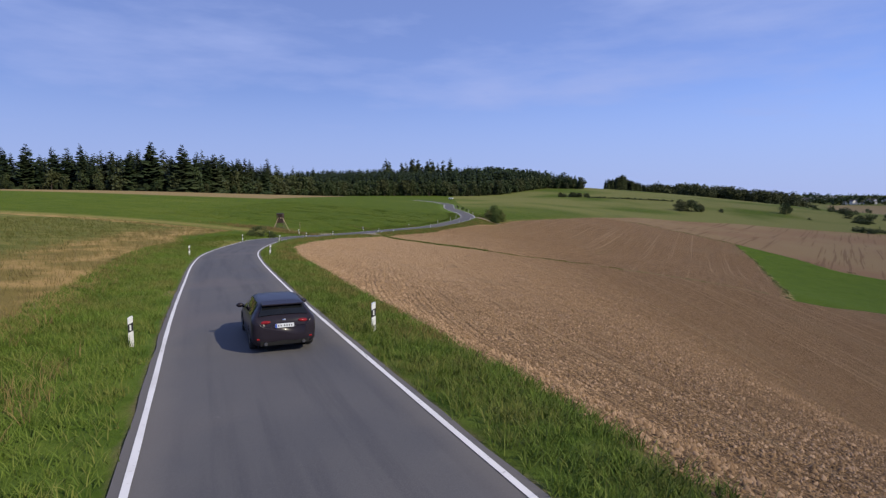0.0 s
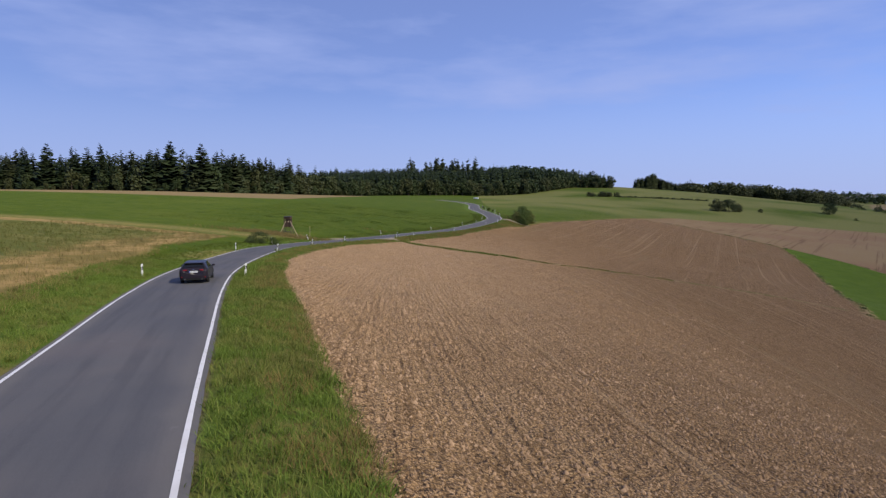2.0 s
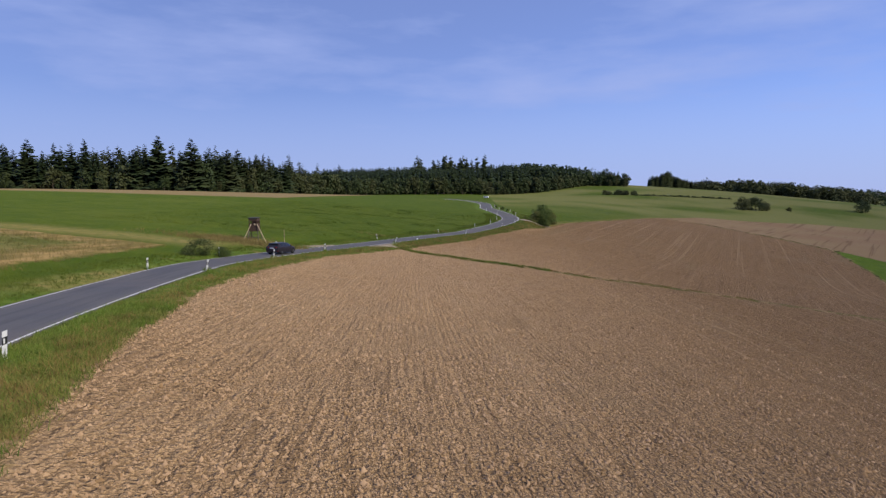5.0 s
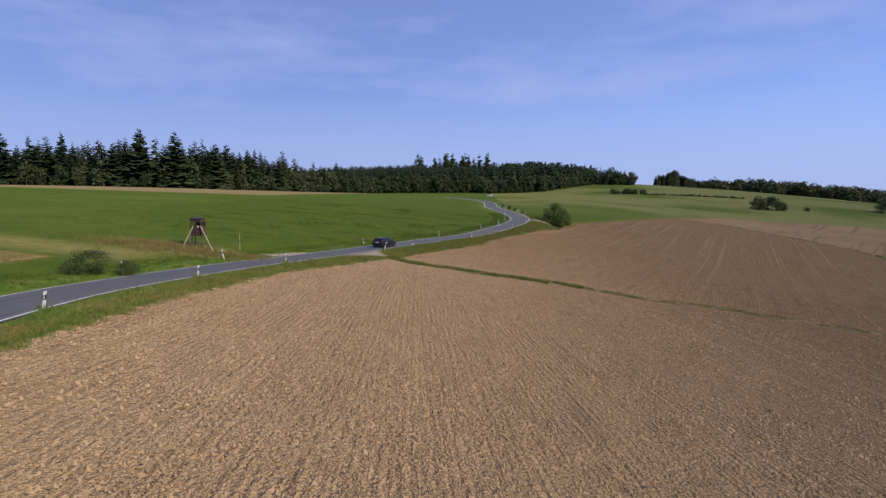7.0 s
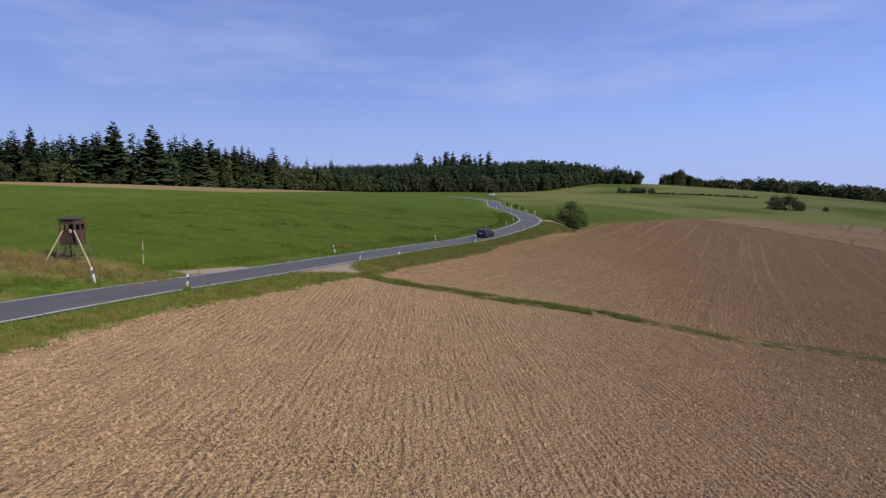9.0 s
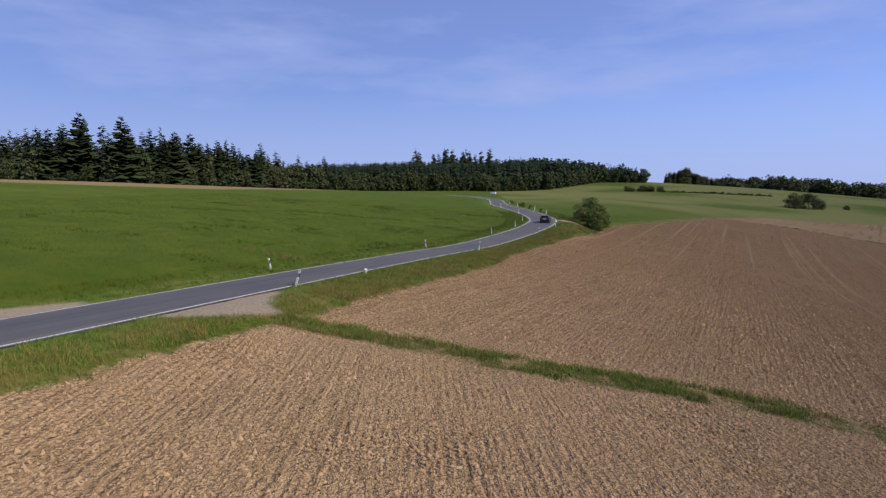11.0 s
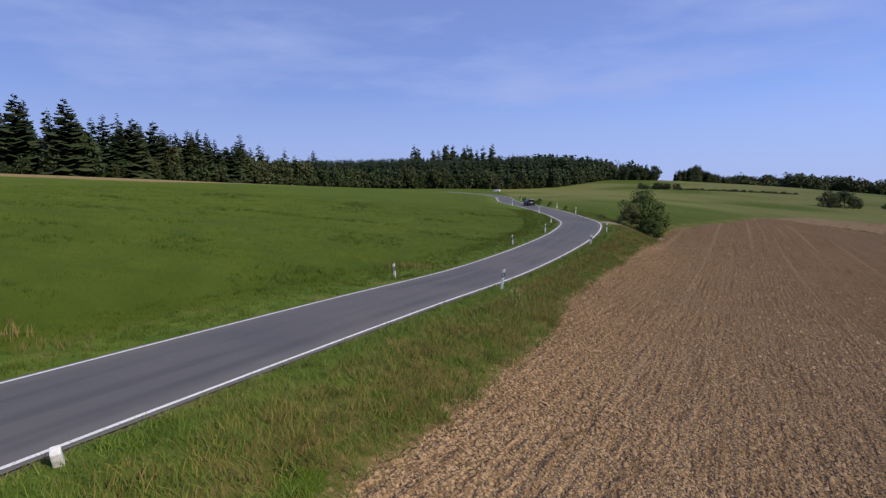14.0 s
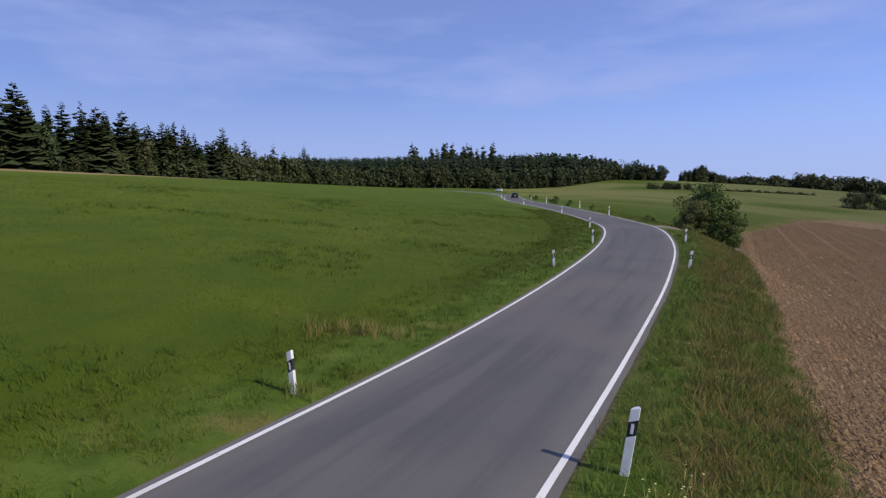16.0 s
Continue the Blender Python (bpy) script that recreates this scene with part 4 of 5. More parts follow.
bm = bmesh.new()
box(bm, 0.26, 0.2, 0.5, Matrix.Translation((0, 0, 0.15)), 0.03)
stone = part("shaft", bm, STONE)
stone_top = tagged(new("kilometre_stone"), "small whitewashed kilometre stone in the verge", "road marker")
stone.parent = stone_top
bm = bmesh.new()
for k in range(3):
    box(bm, 0.12 - 0.02 * k, 0.004, 0.02, Matrix.Translation((0, -0.103, 0.32 - 0.05 * k)))
part("lettering", bm, BLACK_PLASTIC, stone_top, "dark painted bars")
stone_top.matrix_basis = pose(-11.35, 129.5, gz(-11.35, 129.5) + 0.02, 8, 24, -50)
stone_top.scale = (0.8,) * 3

bm = bmesh.new()
rod(bm, (0, 0, -0.2), (0.03, 0, 1.75), 0.045, 0.035, 8)
stake = tagged(new("stake"), "thin pale wooden stake in the meadow", "stake")
part("shaft", bm, PALE_POLE, stake)
bm = bmesh.new()
rod(bm, (0.02, 0, 0.75), (0.022, 0, 1.0), 0.05, 0.05, 8)
part("band", bm, GREY_POLE, stake, "dark band")
stake.matrix_basis = pose(-28.3, 111.6, gz(-28.3, 111.6))


# ---- the raised hunting hide ----
def hide():
    top = tagged(new("hunting_hide"), "dark brown wooden hunting hide on pole legs", "hunting hide")
    W, D, floor, eave = 1.36, 1.15, 1.3, 3.0
    for sx in (-1, 1):
        for sy in (-1, 1):
            bm = bmesh.new()
            rod(bm, (sx * 0.95, sy * 0.85, -0.3), (sx * 0.75, sy * 0.62, floor + 0.1), 0.07, 0.055, 8)
            part("leg", bm, GREY_POLE, top)
    for a, b in (((-0.92, -0.83, 0.35), (0.92, -0.83, 0.42)), ((-0.92, 0.83, 0.4), (0.92, 0.83, 0.35)), ((-0.92, -0.83, 0.5), (-0.8, 0.7, 1.1)), ((0.92, -0.83, 0.5), (0.8, 0.7, 1.1)), ((-0.88, -0.8, 0.45), (0.8, -0.68, 1.15))):
        bm = bmesh.new()
        rod(bm, a, b, 0.035, 0.03, 6)
        part("brace", bm, GREY_POLE, top)
    bm = bmesh.new()
    box(bm, W, D, 0.08, Matrix.Translation((0, 0, floor)), 0.01)
    part("floor_deck", bm, DARK_WOOD, top)
    # walls of upright boards with a long window opening
    for wall, (n, length, ux, uy, ox, oy) in {"front": (11, W, 1, 0, 0, -D / 2), "back": (11, W, 1, 0, 0, D / 2), "left": (9, D, 0, 1, -W / 2, 0), "right": (9, D, 0, 1, W / 2, 0)}.items():
        w = length / n
        for i in range(n):
            c = -length / 2 + w * (i + 0.5)
            gap = wall != "back" and 0 < i < n - 1 and i != n // 2
            for z0, z1 in (((floor, 2.3), (2.68, eave)) if gap else ((floor, eave),)):
                bm = bmesh.new()
                sx, sy = (w - 0.008, 0.028) if ux else (0.028, w - 0.008)
                j = 0.004 * ((i * 7) % 3 - 1)
                box(bm, sx, sy, z1 - z0, Matrix.Translation((ox + ux * c + uy * j, oy + uy * c + ux * j, (z0 + z1) / 2)), 0.004)
                part("board", bm, DARK_WOOD, top)
    for sy in (-1, 1):
        bm = bmesh.new()
        box(bm, W + 0.1, 0.06, 0.06, Matrix.Translation((0, sy * (D / 2 + 0.04), 2.28)), 0.006)
        part("rail", bm, DARK_WOOD, top)
    bm = bmesh.new()
    box(bm, W + 0.22, D + 0.25, 0.07, pose(0, 0, eave + 0.1, 4, 0, 0), 0.012)
    part("roof", bm, ROOF_FELT, top, "flat dark felt roof")
    for a, b in (((-0.2, -0.8, 2.3), (-1.35, -1.9, -0.3)), ((0.72, -0.74, 2.3), (2.55, -1.3, -0.45)), ((-0.78, 0.3, 2.0), (-1.7, 0.9, -0.2))):
        bm = bmesh.new()
        rod(bm, a, b, 0.055, 0.065, 8)
        part("prop", bm, PALE_POLE, top, "long pale propping pole")
    bm = bmesh.new()
    bmesh.ops.create_uvsphere(bm, u_segments=12, v_segments=8, radius=0.15, matrix=Matrix.Translation((0.3, -D / 2 - 0.06, 2.22)) @ Matrix.Diagonal((1, 0.3, 1, 1)))
    part("knob", bm, PALE_POLE, top, "pale disc")
    return top


the_hide = hide()
the_hide.matrix_basis = pose(-31.1, 108.1, gz(-31.1, 108.1) + 0.02, 0, 0, 0)
the_hide.scale = (0.82, 0.88, 0.98)


# ---- the car ----
def car():
    top = tagged(new("car"), "dark grey five-door hatchback driving along the lane", "car")
    # stations from tail to nose: y, floor, sill, waist, roof height, half width at waist, half width at roof
    ST = [(-2.22, 0.46, 0.56, 0.74, 0.80, 0.62, 0.60), (-2.17, 0.30, 0.44, 0.90, 0.98, 0.82, 0.72), (-2.05, 0.24, 0.36, 0.97, 1.08, 0.885, 0.70), (-1.88, 0.22, 0.34, 1.00, 1.30, 0.895, 0.58),
          (-1.72, 0.21, 0.33, 1.00, 1.395, 0.9, 0.57), (-1.3, 0.2, 0.32, 0.985, 1.435, 0.9, 0.585), (-0.7, 0.2, 0.31, 0.965, 1.455, 0.895, 0.6), (-0.1, 0.2, 0.31, 0.95, 1.45, 0.89, 0.6),
          (0.4, 0.2, 0.31, 0.935, 1.39, 0.89, 0.57), (0.85, 0.2, 0.31, 0.925, 1.16, 0.888, 0.62), (1.15, 0.2, 0.31, 0.91, 0.985, 0.885, 0.7), (1.6, 0.2, 0.31, 0.84, 0.91, 0.875, 0.66),
          (1.95, 0.21, 0.32, 0.74, 0.82, 0.84, 0.58), (2.14, 0.24, 0.36, 0.62, 0.70, 0.74, 0.5), (2.24, 0.32, 0.42, 0.54, 0.58, 0.52, 0.4)]

    ST = [(*s[:6], s[6] * (1.02 if s[4] > 1.25 else 1.0)) for s in ST]

    def section(s):
        y, fl, sill, waist, roof, w, rw = s
        mid = (sill + waist) / 2
        right = [(0, fl), (w * 0.86, fl), (w * 0.975, sill), (w, mid), (w * 0.985, waist - 0.05), (w * 0.955, waist), (rw + (w * 0.955 - rw) * 0.35, waist + (roof - waist) * 0.66), (rw, roof - 0.035), (rw * 0.6, roof - 0.004), (0, roof)]
        return [Vector((x, y, z)) for x, z in right], [Vector((-x, y, z)) for x, z in right]

    bm = bmesh.new()
    rings = []
    for s in ST:
        r, l = section(s)
        rings.append([bm.verts.new(p) for p in r] + [bm.verts.new(p) for p in l[-2:0:-1]])
    n = len(rings[0])
    for a, b in zip(rings, rings[1:]):
        for i in range(n):
            bm.faces.new((a[i], a[(i + 1) % n], b[(i + 1) % n], b[i]))
    bm.faces.new(rings[0][::-1]), bm.faces.new(rings[-1])
    bmesh.ops.recalc_face_normals(bm, faces=bm.faces)
    bmesh.ops.subdivide_edges(bm, edges=bm.edges[:], cuts=1, smooth=0.35, use_grid_fill=True)
    part("body", bm, CAR_PAINT, top, smooth_=True)

    def at(y):
        k = max(0, min(len(ST) - 2, next((i for i in range(len(ST) - 1) if ST[i + 1][0] >= y), len(ST) - 2)))
        u = (y - ST[k][0]) / (ST[k + 1][0] - ST[k][0])
        return [a + (b - a) * u for a, b in zip(ST[k], ST[k + 1])]

    def side_pane(y0, y1, s, name="side_window"):
        bm = bmesh.new()
        cols = []
        for i in range(7):
            _, fl, sill, waist, roof, w, rw = at(y0 + (y1 - y0) * i / 6)
            y = y0 + (y1 - y0) * i / 6
            row = []
            for u in (0.1, 0.5, 0.86):
                z = waist + (roof - waist) * u
                x = w * 0.955 + (rw - w * 0.955) * (u * 0.98 if u < 0.66 else 0.65 + (u - 0.66) * 1.03)
                row.append(bm.verts.new((s * (x + 0.022), y, z)))
            cols.append(row)
        for a, b in zip(cols, cols[1:]):
            for i in range(2):
                bm.faces.new((a[i], b[i], b[i + 1], a[i + 1]) if s > 0 else (a[i], a[i + 1], b[i + 1], b[i]))
        part(name, bm, CAR_GLASS, top, "dark tinted window")

    for s in (-1, 1):
        side_pane(-1.55, -0.95, s), side_pane(-0.9, -0.05, s), side_pane(0.0, 0.78, s)

    def cross_pane(name, y0, y1, lift, inset):
        bm, rows_ = bmesh.new(), []
        for i in range(5):
            y = y0 + (y1 - y0) * i / 4
            _, fl, sill, waist, roof, w, rw = at(y)
            h = rw * inset
            rows_.append([bm.verts.new((h * k, y + (-lift if y0 < 0 else lift) * 0.6, roof + lift - 0.03 * abs(k) ** 3)) for k in (-1, -0.66, -0.33, 0, 0.33, 0.66, 1)])
        for a, b in zip(rows_, rows_[1:]):
            for i in range(6):
                bm.faces.new((a[i], a[i + 1], b[i + 1], b[i]))
        bmesh.ops.recalc_face_normals(bm, faces=bm.faces)
        part(name, bm, CAR_GLASS, top, "dark tinted glass", True)

    cross_pane("rear_window", -2.06, -1.79, 0.03, 0.98)
    cross_pane("windscreen", 0.5, 1.12, 0.025, 0.98)
    bm = bmesh.new()
    box(bm, 1.14, 0.3, 0.04, pose(0, -1.85, 1.385, 8, 0, 0), 0.015)
    part("spoiler", bm, CAR_PAINT, top)
    bm = bmesh.new()
    box(bm, 1.36, 0.1, 0.17, pose(0, -2.15, 0.315), 0.03)
    part("rear_apron", bm, CAR_TRIM, top, "black lower bumper")
    bm = bmesh.new()
    box(bm, 0.52, 0.012, 0.115, pose(0, -2.235, 0.80, -8, 0, 0), 0.004)
    plate = part("number_plate", bm, PLATE, top, "white number plate")
    bm = bmesh.new()
    box(bm, 0.045, 0.004, 0.105, pose(-0.232, -2.245, 0.80, -8, 0, 0))
    part("band", bm, PLATE_BLUE, plate, "blue band")
    bm = bmesh.new()
    for k in range(6):
        box(bm, 0.026, 0.004, 0.05, pose(-0.165 + 0.066 * k + (0.03 if k > 1 else 0), -2.245, 0.80, -8, 0, 0))
    part("lettering", bm, CAR_TRIM, plate, "dark bars")
    bm = bmesh.new()
    bmesh.ops.create_uvsphere(bm, u_segments=12, v_segments=6, radius=0.045, matrix=Matrix.Translation((0, -2.175, 0.945)) @ Matrix.Diagonal((1.2, 0.3, 0.8, 1)))
    part("emblem", bm, CHROME, top, "plain chrome oval")
    for s in (-1, 1):
        bm = bmesh.new()
        bmesh.ops.create_uvsphere(bm, u_segments=14, v_segments=8, radius=1.0, matrix=pose(s * 0.63, -2.085, 0.885, 0, s * 6, s * 24) @ Matrix.Diagonal((0.29, 0.1, 0.07, 1)))
        part("tail_light", bm, RED_LENS, top, "red tail light", True)
        bm = bmesh.new()
        box(bm, 0.16, 0.05, 0.05, pose(s * 0.68, -2.18, 0.44), 0.012)
        part("rear_reflector", bm, RED_LENS, top, "red reflector")
        bm = bmesh.new()
        rod(bm, (s * 0.52, -2.26, 0.3), (s * 0.52, -2.05, 0.3), 0.045, 0.045, 12)
        part("exhaust_pipe", bm, RIM, top, "dark metal exhaust pipe")
        bm = bmesh.new()
        bmesh.ops.create_uvsphere(bm, u_segments=12, v_segments=8, radius=1.0, matrix=pose(s * 0.62, 1.98, 0.68, 0, 0, s * -28) @ Matrix.Diagonal((0.24, 0.1, 0.065, 1)))
        part("headlight", bm, CLEAR_LENS, top, "clear headlight", True)
        bm = bmesh.new()
        bmesh.ops.create_uvsphere(bm, u_segments=12, v_segments=8, radius=1.0, matrix=pose(s * 1.0, 0.55, 1.02) @ Matrix.Diagonal((0.12, 0.07, 0.075, 1)))
        rod(bm, (s * 0.86, 0.6, 0.95), (s * 0.96, 0.56, 0.99), 0.03, 0.03, 6)
        part("mirror", bm, CAR_PAINT, top, "", True)
        bm = bmesh.new()
        box(bm, 0.05, 2.3, 0.1, pose(s * 0.865, -0.05, 0.27), 0.02)
        part("side_skirt", bm, CAR_TRIM, top, "black side skirt")
    wheels = []
    for sx in (-1, 1):
        for y in (-1.35, 1.35):
            wheel = new("wheel")
            wheel.parent = top
            wheel.location = (sx * 0.795, y, 0.32)
            bm = bmesh.new()
            prof = [(0.2, -0.1), (0.29, -0.108), (0.315, -0.085), (0.32, 0), (0.315, 0.085), (0.29, 0.108), (0.2, 0.1)]
            ring = [[bm.verts.new((x, r * math.cos(a), r * math.sin(a))) for r, x in prof] for a in (2 * math.pi * k / 28 for k in range(28))]
            for a, b in zip(ring, ring[1:] + ring[:1]):
                for i in range(len(prof) - 1):
                    bm.faces.new((a[i], b[i], b[i + 1], a[i + 1]))
            bmesh.ops.recalc_face_normals(bm, faces=bm.faces)
            part("tyre", bm, TYRE, wheel, "", True)
            bm = bmesh.new()
            for k in range(5):
                a = 2 * math.pi * k / 5
                box(bm, 0.03, 0.05, 0.2, Matrix.Translation((sx * 0.085, 0, 0)) @ Matrix.Rotation(a, 4, "X") @ Matrix.Translation((0, 0, 0.1)), 0.008)
            rod(bm, (sx * 0.06, 0, 0), (sx * 0.105, 0, 0), 0.05, 0.04, 14)
            rod(bm, (-sx * 0.05, 0, 0), (sx * 0.03, 0, 0), 0.2, 0.2, 28)
            part("rim", bm, RIM, wheel, "dark alloy rim with five spokes")
            wheels.append(wheel)
    for sx in (-1, 1):
        for y in (-1.35, 1.35):
            bm = bmesh.new()
            arc = [(math.cos(a), math.sin(a)) for a in (math.pi * k / 14 for k in range(15))]
            inner = [[bm.verts.new((sx * xx, y + 0.345 * c, 0.31 + 0.345 * s)) for xx in (0.8, 0.905)] + [bm.verts.new((sx * 0.9, y + 0.4 * c, 0.31 + 0.4 * s))] for c, s in arc]
            for a, b in zip(inner, inner[1:]):
                for i in range(2):
                    bm.faces.new((a[i], b[i], b[i + 1], a[i + 1]))
            part("wheel_arch", bm, CAR_TRIM, top, "black wheel arch")
    return top, wheels


THE_CAR, WHEELS = car()
THE_CAR.scale = (0.9, 0.94, 0.89)


# ---- far things: village, parked vehicles ----
woods("hill_hedge", [(134 + 76 * u + rng.uniform(-1, 1), 520 + rng.uniform(-1, 1)) for u in np.linspace(0, 1, 110)], 0.9, 2.1, LEAVES, "thin dark hedge across the hill meadow", FAR_TUFT, 1.6)


def house(w, d, h, roof):
    top = tagged(new("house"), "distant white village house with dark pitched roof", "house", "village houses")
    bm = box(bmesh.new(), w, d, h, Matrix.Translation((0, 0, h / 2)))
    part("wall", bm, WALL_WHITE, top)
    bm = bmesh.new()
    a = [bm.verts.new(p) for p in ((-w / 2 - 0.4, -d / 2 - 0.4, h), (w / 2 + 0.4, -d / 2 - 0.4, h), (w / 2 + 0.4, d / 2 + 0.4, h), (-w / 2 - 0.4, d / 2 + 0.4, h), (-w / 2 - 0.4, 0, h + roof), (w / 2 + 0.4, 0, h + roof))]
    for f in ((0, 1, 5, 4), (2, 3, 4, 5), (1, 2, 5), (3, 0, 4), (3, 2, 1, 0)):
        bm.faces.new([a[i] for i in f])
    part("roof", bm, ROOF_TILE, top, "dark grey roof")
    for s in (-1, 1):
        bm = bmesh.new()
        x0, x1 = s * w / 2, s * (w / 2 + 0.46)
        inner, outer = ([bm.verts.new(p) for p in ((x, -d / 2, h - 0.2), (x, d / 2, h - 0.2), (x, 0, h + roof * 0.94))] for x in (x0, x1))
        bm.faces.new(inner), bm.faces.new(outer)
        for i in range(3):
            bm.faces.new((inner[i], inner[(i + 1) % 3], outer[(i + 1) % 3], outer[i]))
        bmesh.ops.recalc_face_normals(bm, faces=bm.faces)
        part("gable", bm, WALL_WHITE, top)
    for k in (-1, 0, 1):
        bm = box(bmesh.new(), 1.3, 0.1, 1.5, Matrix.Translation((k * w * 0.3, -d / 2 - 0.03, h * 0.55)))
        part("window", bm, CAR_GLASS, top)
    return top


HOUSES = [house(11, 9, 5.5, 4.5), house(9, 8, 6.5, 4), house(15, 9, 4.5, 4)]
for i in range(46):
    u, far = ((i * 0.618) % 1) * 0.95, 1470 + (i * 97) % 400
    x, y = far * (0.53 + 0.125 * u), far * (0.848 - 0.093 * u)
    m = pose(x, y, gz(x, y), 0, 0, random.choice((-30, 55, 75, 100)) + random.uniform(-15, 15))
    if i < 3:
        HOUSES[i].matrix_basis = m
    else:
        copy_thing(HOUSES[i % 3], m)


def van(label):
    top = tagged(new("van"), label, "van")
    bm = box(bmesh.new(), 2.0, 5.2, 1.6, Matrix.Translation((0, 0, 1.35)), 0.25)
    part("body", bm, VAN_PAINT, top)
    bm = box(bmesh.new(), 2.02, 1.2, 0.6, Matrix.Translation((0, 1.5, 1.7)), 0.1)
    part("window", bm, CAR_GLASS, top)
    for sx in (-0.85, 0.85):
        for y in (-1.6, 1.6):
            bm = rod(bmesh.new(), (sx - 0.1, y, 0.33), (sx + 0.1, y, 0.33), 0.33, 0.33, 14)
            part("wheel", bm, TYRE, top)
    return top


far_van = van("small white van parked before the wood")
far_van.matrix_basis = pose(6.5, 463, gz(6.5, 463), 0, 0, 65)
far_van.scale = (0.72,) * 3

# ---- grass, straw and clods, each one object of loose stuff ----
def blades(spots, height, width, mat, name, label, category, lean=0.45, bent=True):
    n = len(spots)
    r = np.random.default_rng(len(name) + n)
    x, y = spots[:, 0], spots[:, 1]
    z = ground_z(x, y) - 0.02
    h = height * r.uniform(0.5, 1.3, n)
    a, tilt, ta = r.uniform(0, 2 * np.pi, n), r.uniform(0.05, lean, n), r.uniform(0, 2 * np.pi, n)
    w = width * r.uniform(0.6, 1.3, n)
    d = np.stack([np.cos(a), np.sin(a), 0 * a], -1) * w[:, None]
    b = np.stack([x, y, z], -1)
    up = np.stack([np.cos(ta) * tilt, np.sin(ta) * tilt, np.ones(n)], -1) * h[:, None]
    mid = b + up * 0.55
    tip = b + up * np.array([1.5, 1.5, 0.95])
    if bent:
        v = np.stack([b - d, b + d, mid - d * 0.75, mid + d * 0.75, tip], 1).reshape(-1, 3)
        k = 5 * np.arange(n)
        f = np.concatenate([np.stack([k, k + 1, k + 3], -1), np.stack([k, k + 3, k + 2], -1), np.stack([k + 2, k + 3, k + 4], -1)])
    else:
        v = np.stack([b - d, b + d, tip], 1).reshape(-1, 3)
        f = np.arange(3 * n).reshape(-1, 3)
    return tagged(new(name, mesh_from(name, v, f, mat)), label, category, kind="stuff")


def tufts(spots, per, spread, seed):
    r = np.random.default_rng(seed)
    return np.repeat(spots, per, 0) + r.normal(0, spread, (len(spots) * per, 2))


def beside_lane(n, lo, hi, y0, y1, sides, seed):
    r = np.random.default_rng(seed)
    y = r.uniform(y0, y1, n)
    k = np.clip(np.searchsorted(LINE_Y, y), 1, len(LINE_Y) - 2)
    sl = (LINE_X[k + 1] - LINE_X[k - 1]) / (LINE_Y[k + 1] - LINE_Y[k - 1])
    m = np.sqrt(1 + sl**2)
    o = r.uniform(lo, hi, n) * r.choice(sides, n)
    return np.stack([LINE_X[k] + o / m, y - o * sl / m], -1)


def keep(spots, test):
    return spots[test(spots[:, 0], spots[:, 1])]


def free(x, y):
    """Neither soil nor gravel."""
    return (inside(PLOUGHED, x, y) < 0.25) & (inside(APRON, x, y) < 0.1) & (inside(LAYBY, x, y) < 0.1) & (inside(SPUR, x, y) < 0.1)


s = keep(beside_lane(13500, 2.74, 9.5, 2, 225, [1], 1), lambda x, y: free(x, y) & (by_road(x, y)[0] > 2.7))
blades(tufts(s, 11, 0.1, 2), 0.24, 0.008, VERGE_GRASS, "verge_grass_right", "long green and dry grass of the verge", "grass", 0.95)
s = keep(beside_lane(9500, 2.74, 7, 4, 60, [-1, 1], 21), lambda x, y: free(x, y) & (by_road(x, y)[0] > 2.7))
blades(tufts(s, 12, 0.11, 22), 0.23, 0.008, VERGE_GRASS, "lush_verge_grass", "lush green grass of the verge", "grass", 1.0)
round_posts = np.repeat(np.array([(x, y) for x, y, _, d in POSTS if d > 0.04]), 14, 0)
blades(tufts(round_posts + rng.normal(0, 0.16, round_posts.shape), 9, 0.05, 23), 0.34, 0.008, VERGE_GRASS, "grass_round_posts", "uncut grass round the roadside posts", "grass")
s = keep(beside_lane(7500, 2.85, 7.0, 55, 225, [-1], 3), lambda x, y: free(x, y) & (by_road(x, y)[0] > 2.75))
blades(tufts(s, 9, 0.1, 4), 0.18, 0.008, MEADOW_GRASS, "verge_grass_left", "long green grass of the verge", "grass", 0.95)
s = np.stack([rng.uniform(-62, 3, 30000), rng.uniform(118, 215, 30000)], -1)
s = keep(s, lambda x, y: (by_road(x, y)[0] > 4.5) & (by_road(x, y)[2] < 0))
blades(tufts(s, 5, 0.12, 5), 0.17, 0.009, MEADOW_GRASS, "meadow_grass", "short green meadow grass", "grass", 0.6, False)
s = np.array(scatter(band(RIDGE[:9], 1.25, 0.75), 4200, 0))
s = s[[noise.noise((x * 0.45, y * 0.7, 2.0)) > -0.16 + 0.008 * max(0.0, x) for x, y in s]]
s = keep(s, lambda x, y: inside(APRON, x, y) < 0)
blades(tufts(s[s[:, 0] < 9], 10, 0.12, 6), 0.25, 0.008, VERGE_GRASS, "ridge_grass", "ragged grass strip between the ploughed fields", "grass", 0.9)
blades(tufts(s[(s[:, 0] >= 9) & (rng.uniform(0, 1, len(s)) < 0.5)], 8, 0.12, 16), 0.16, 0.008, WEEDS, "ridge_weeds", "thin dry grass between the ploughed fields", "grass", 0.9)
blades(tufts(s[(s[:, 0] < 9) & (rng.uniform(0, 1, len(s)) < 0.35)], 9, 0.16, 26), 0.22, 0.007, RANK_GRASS, "ridge_straw", "withered straw in the grass between the fields", "grass", 1.0)
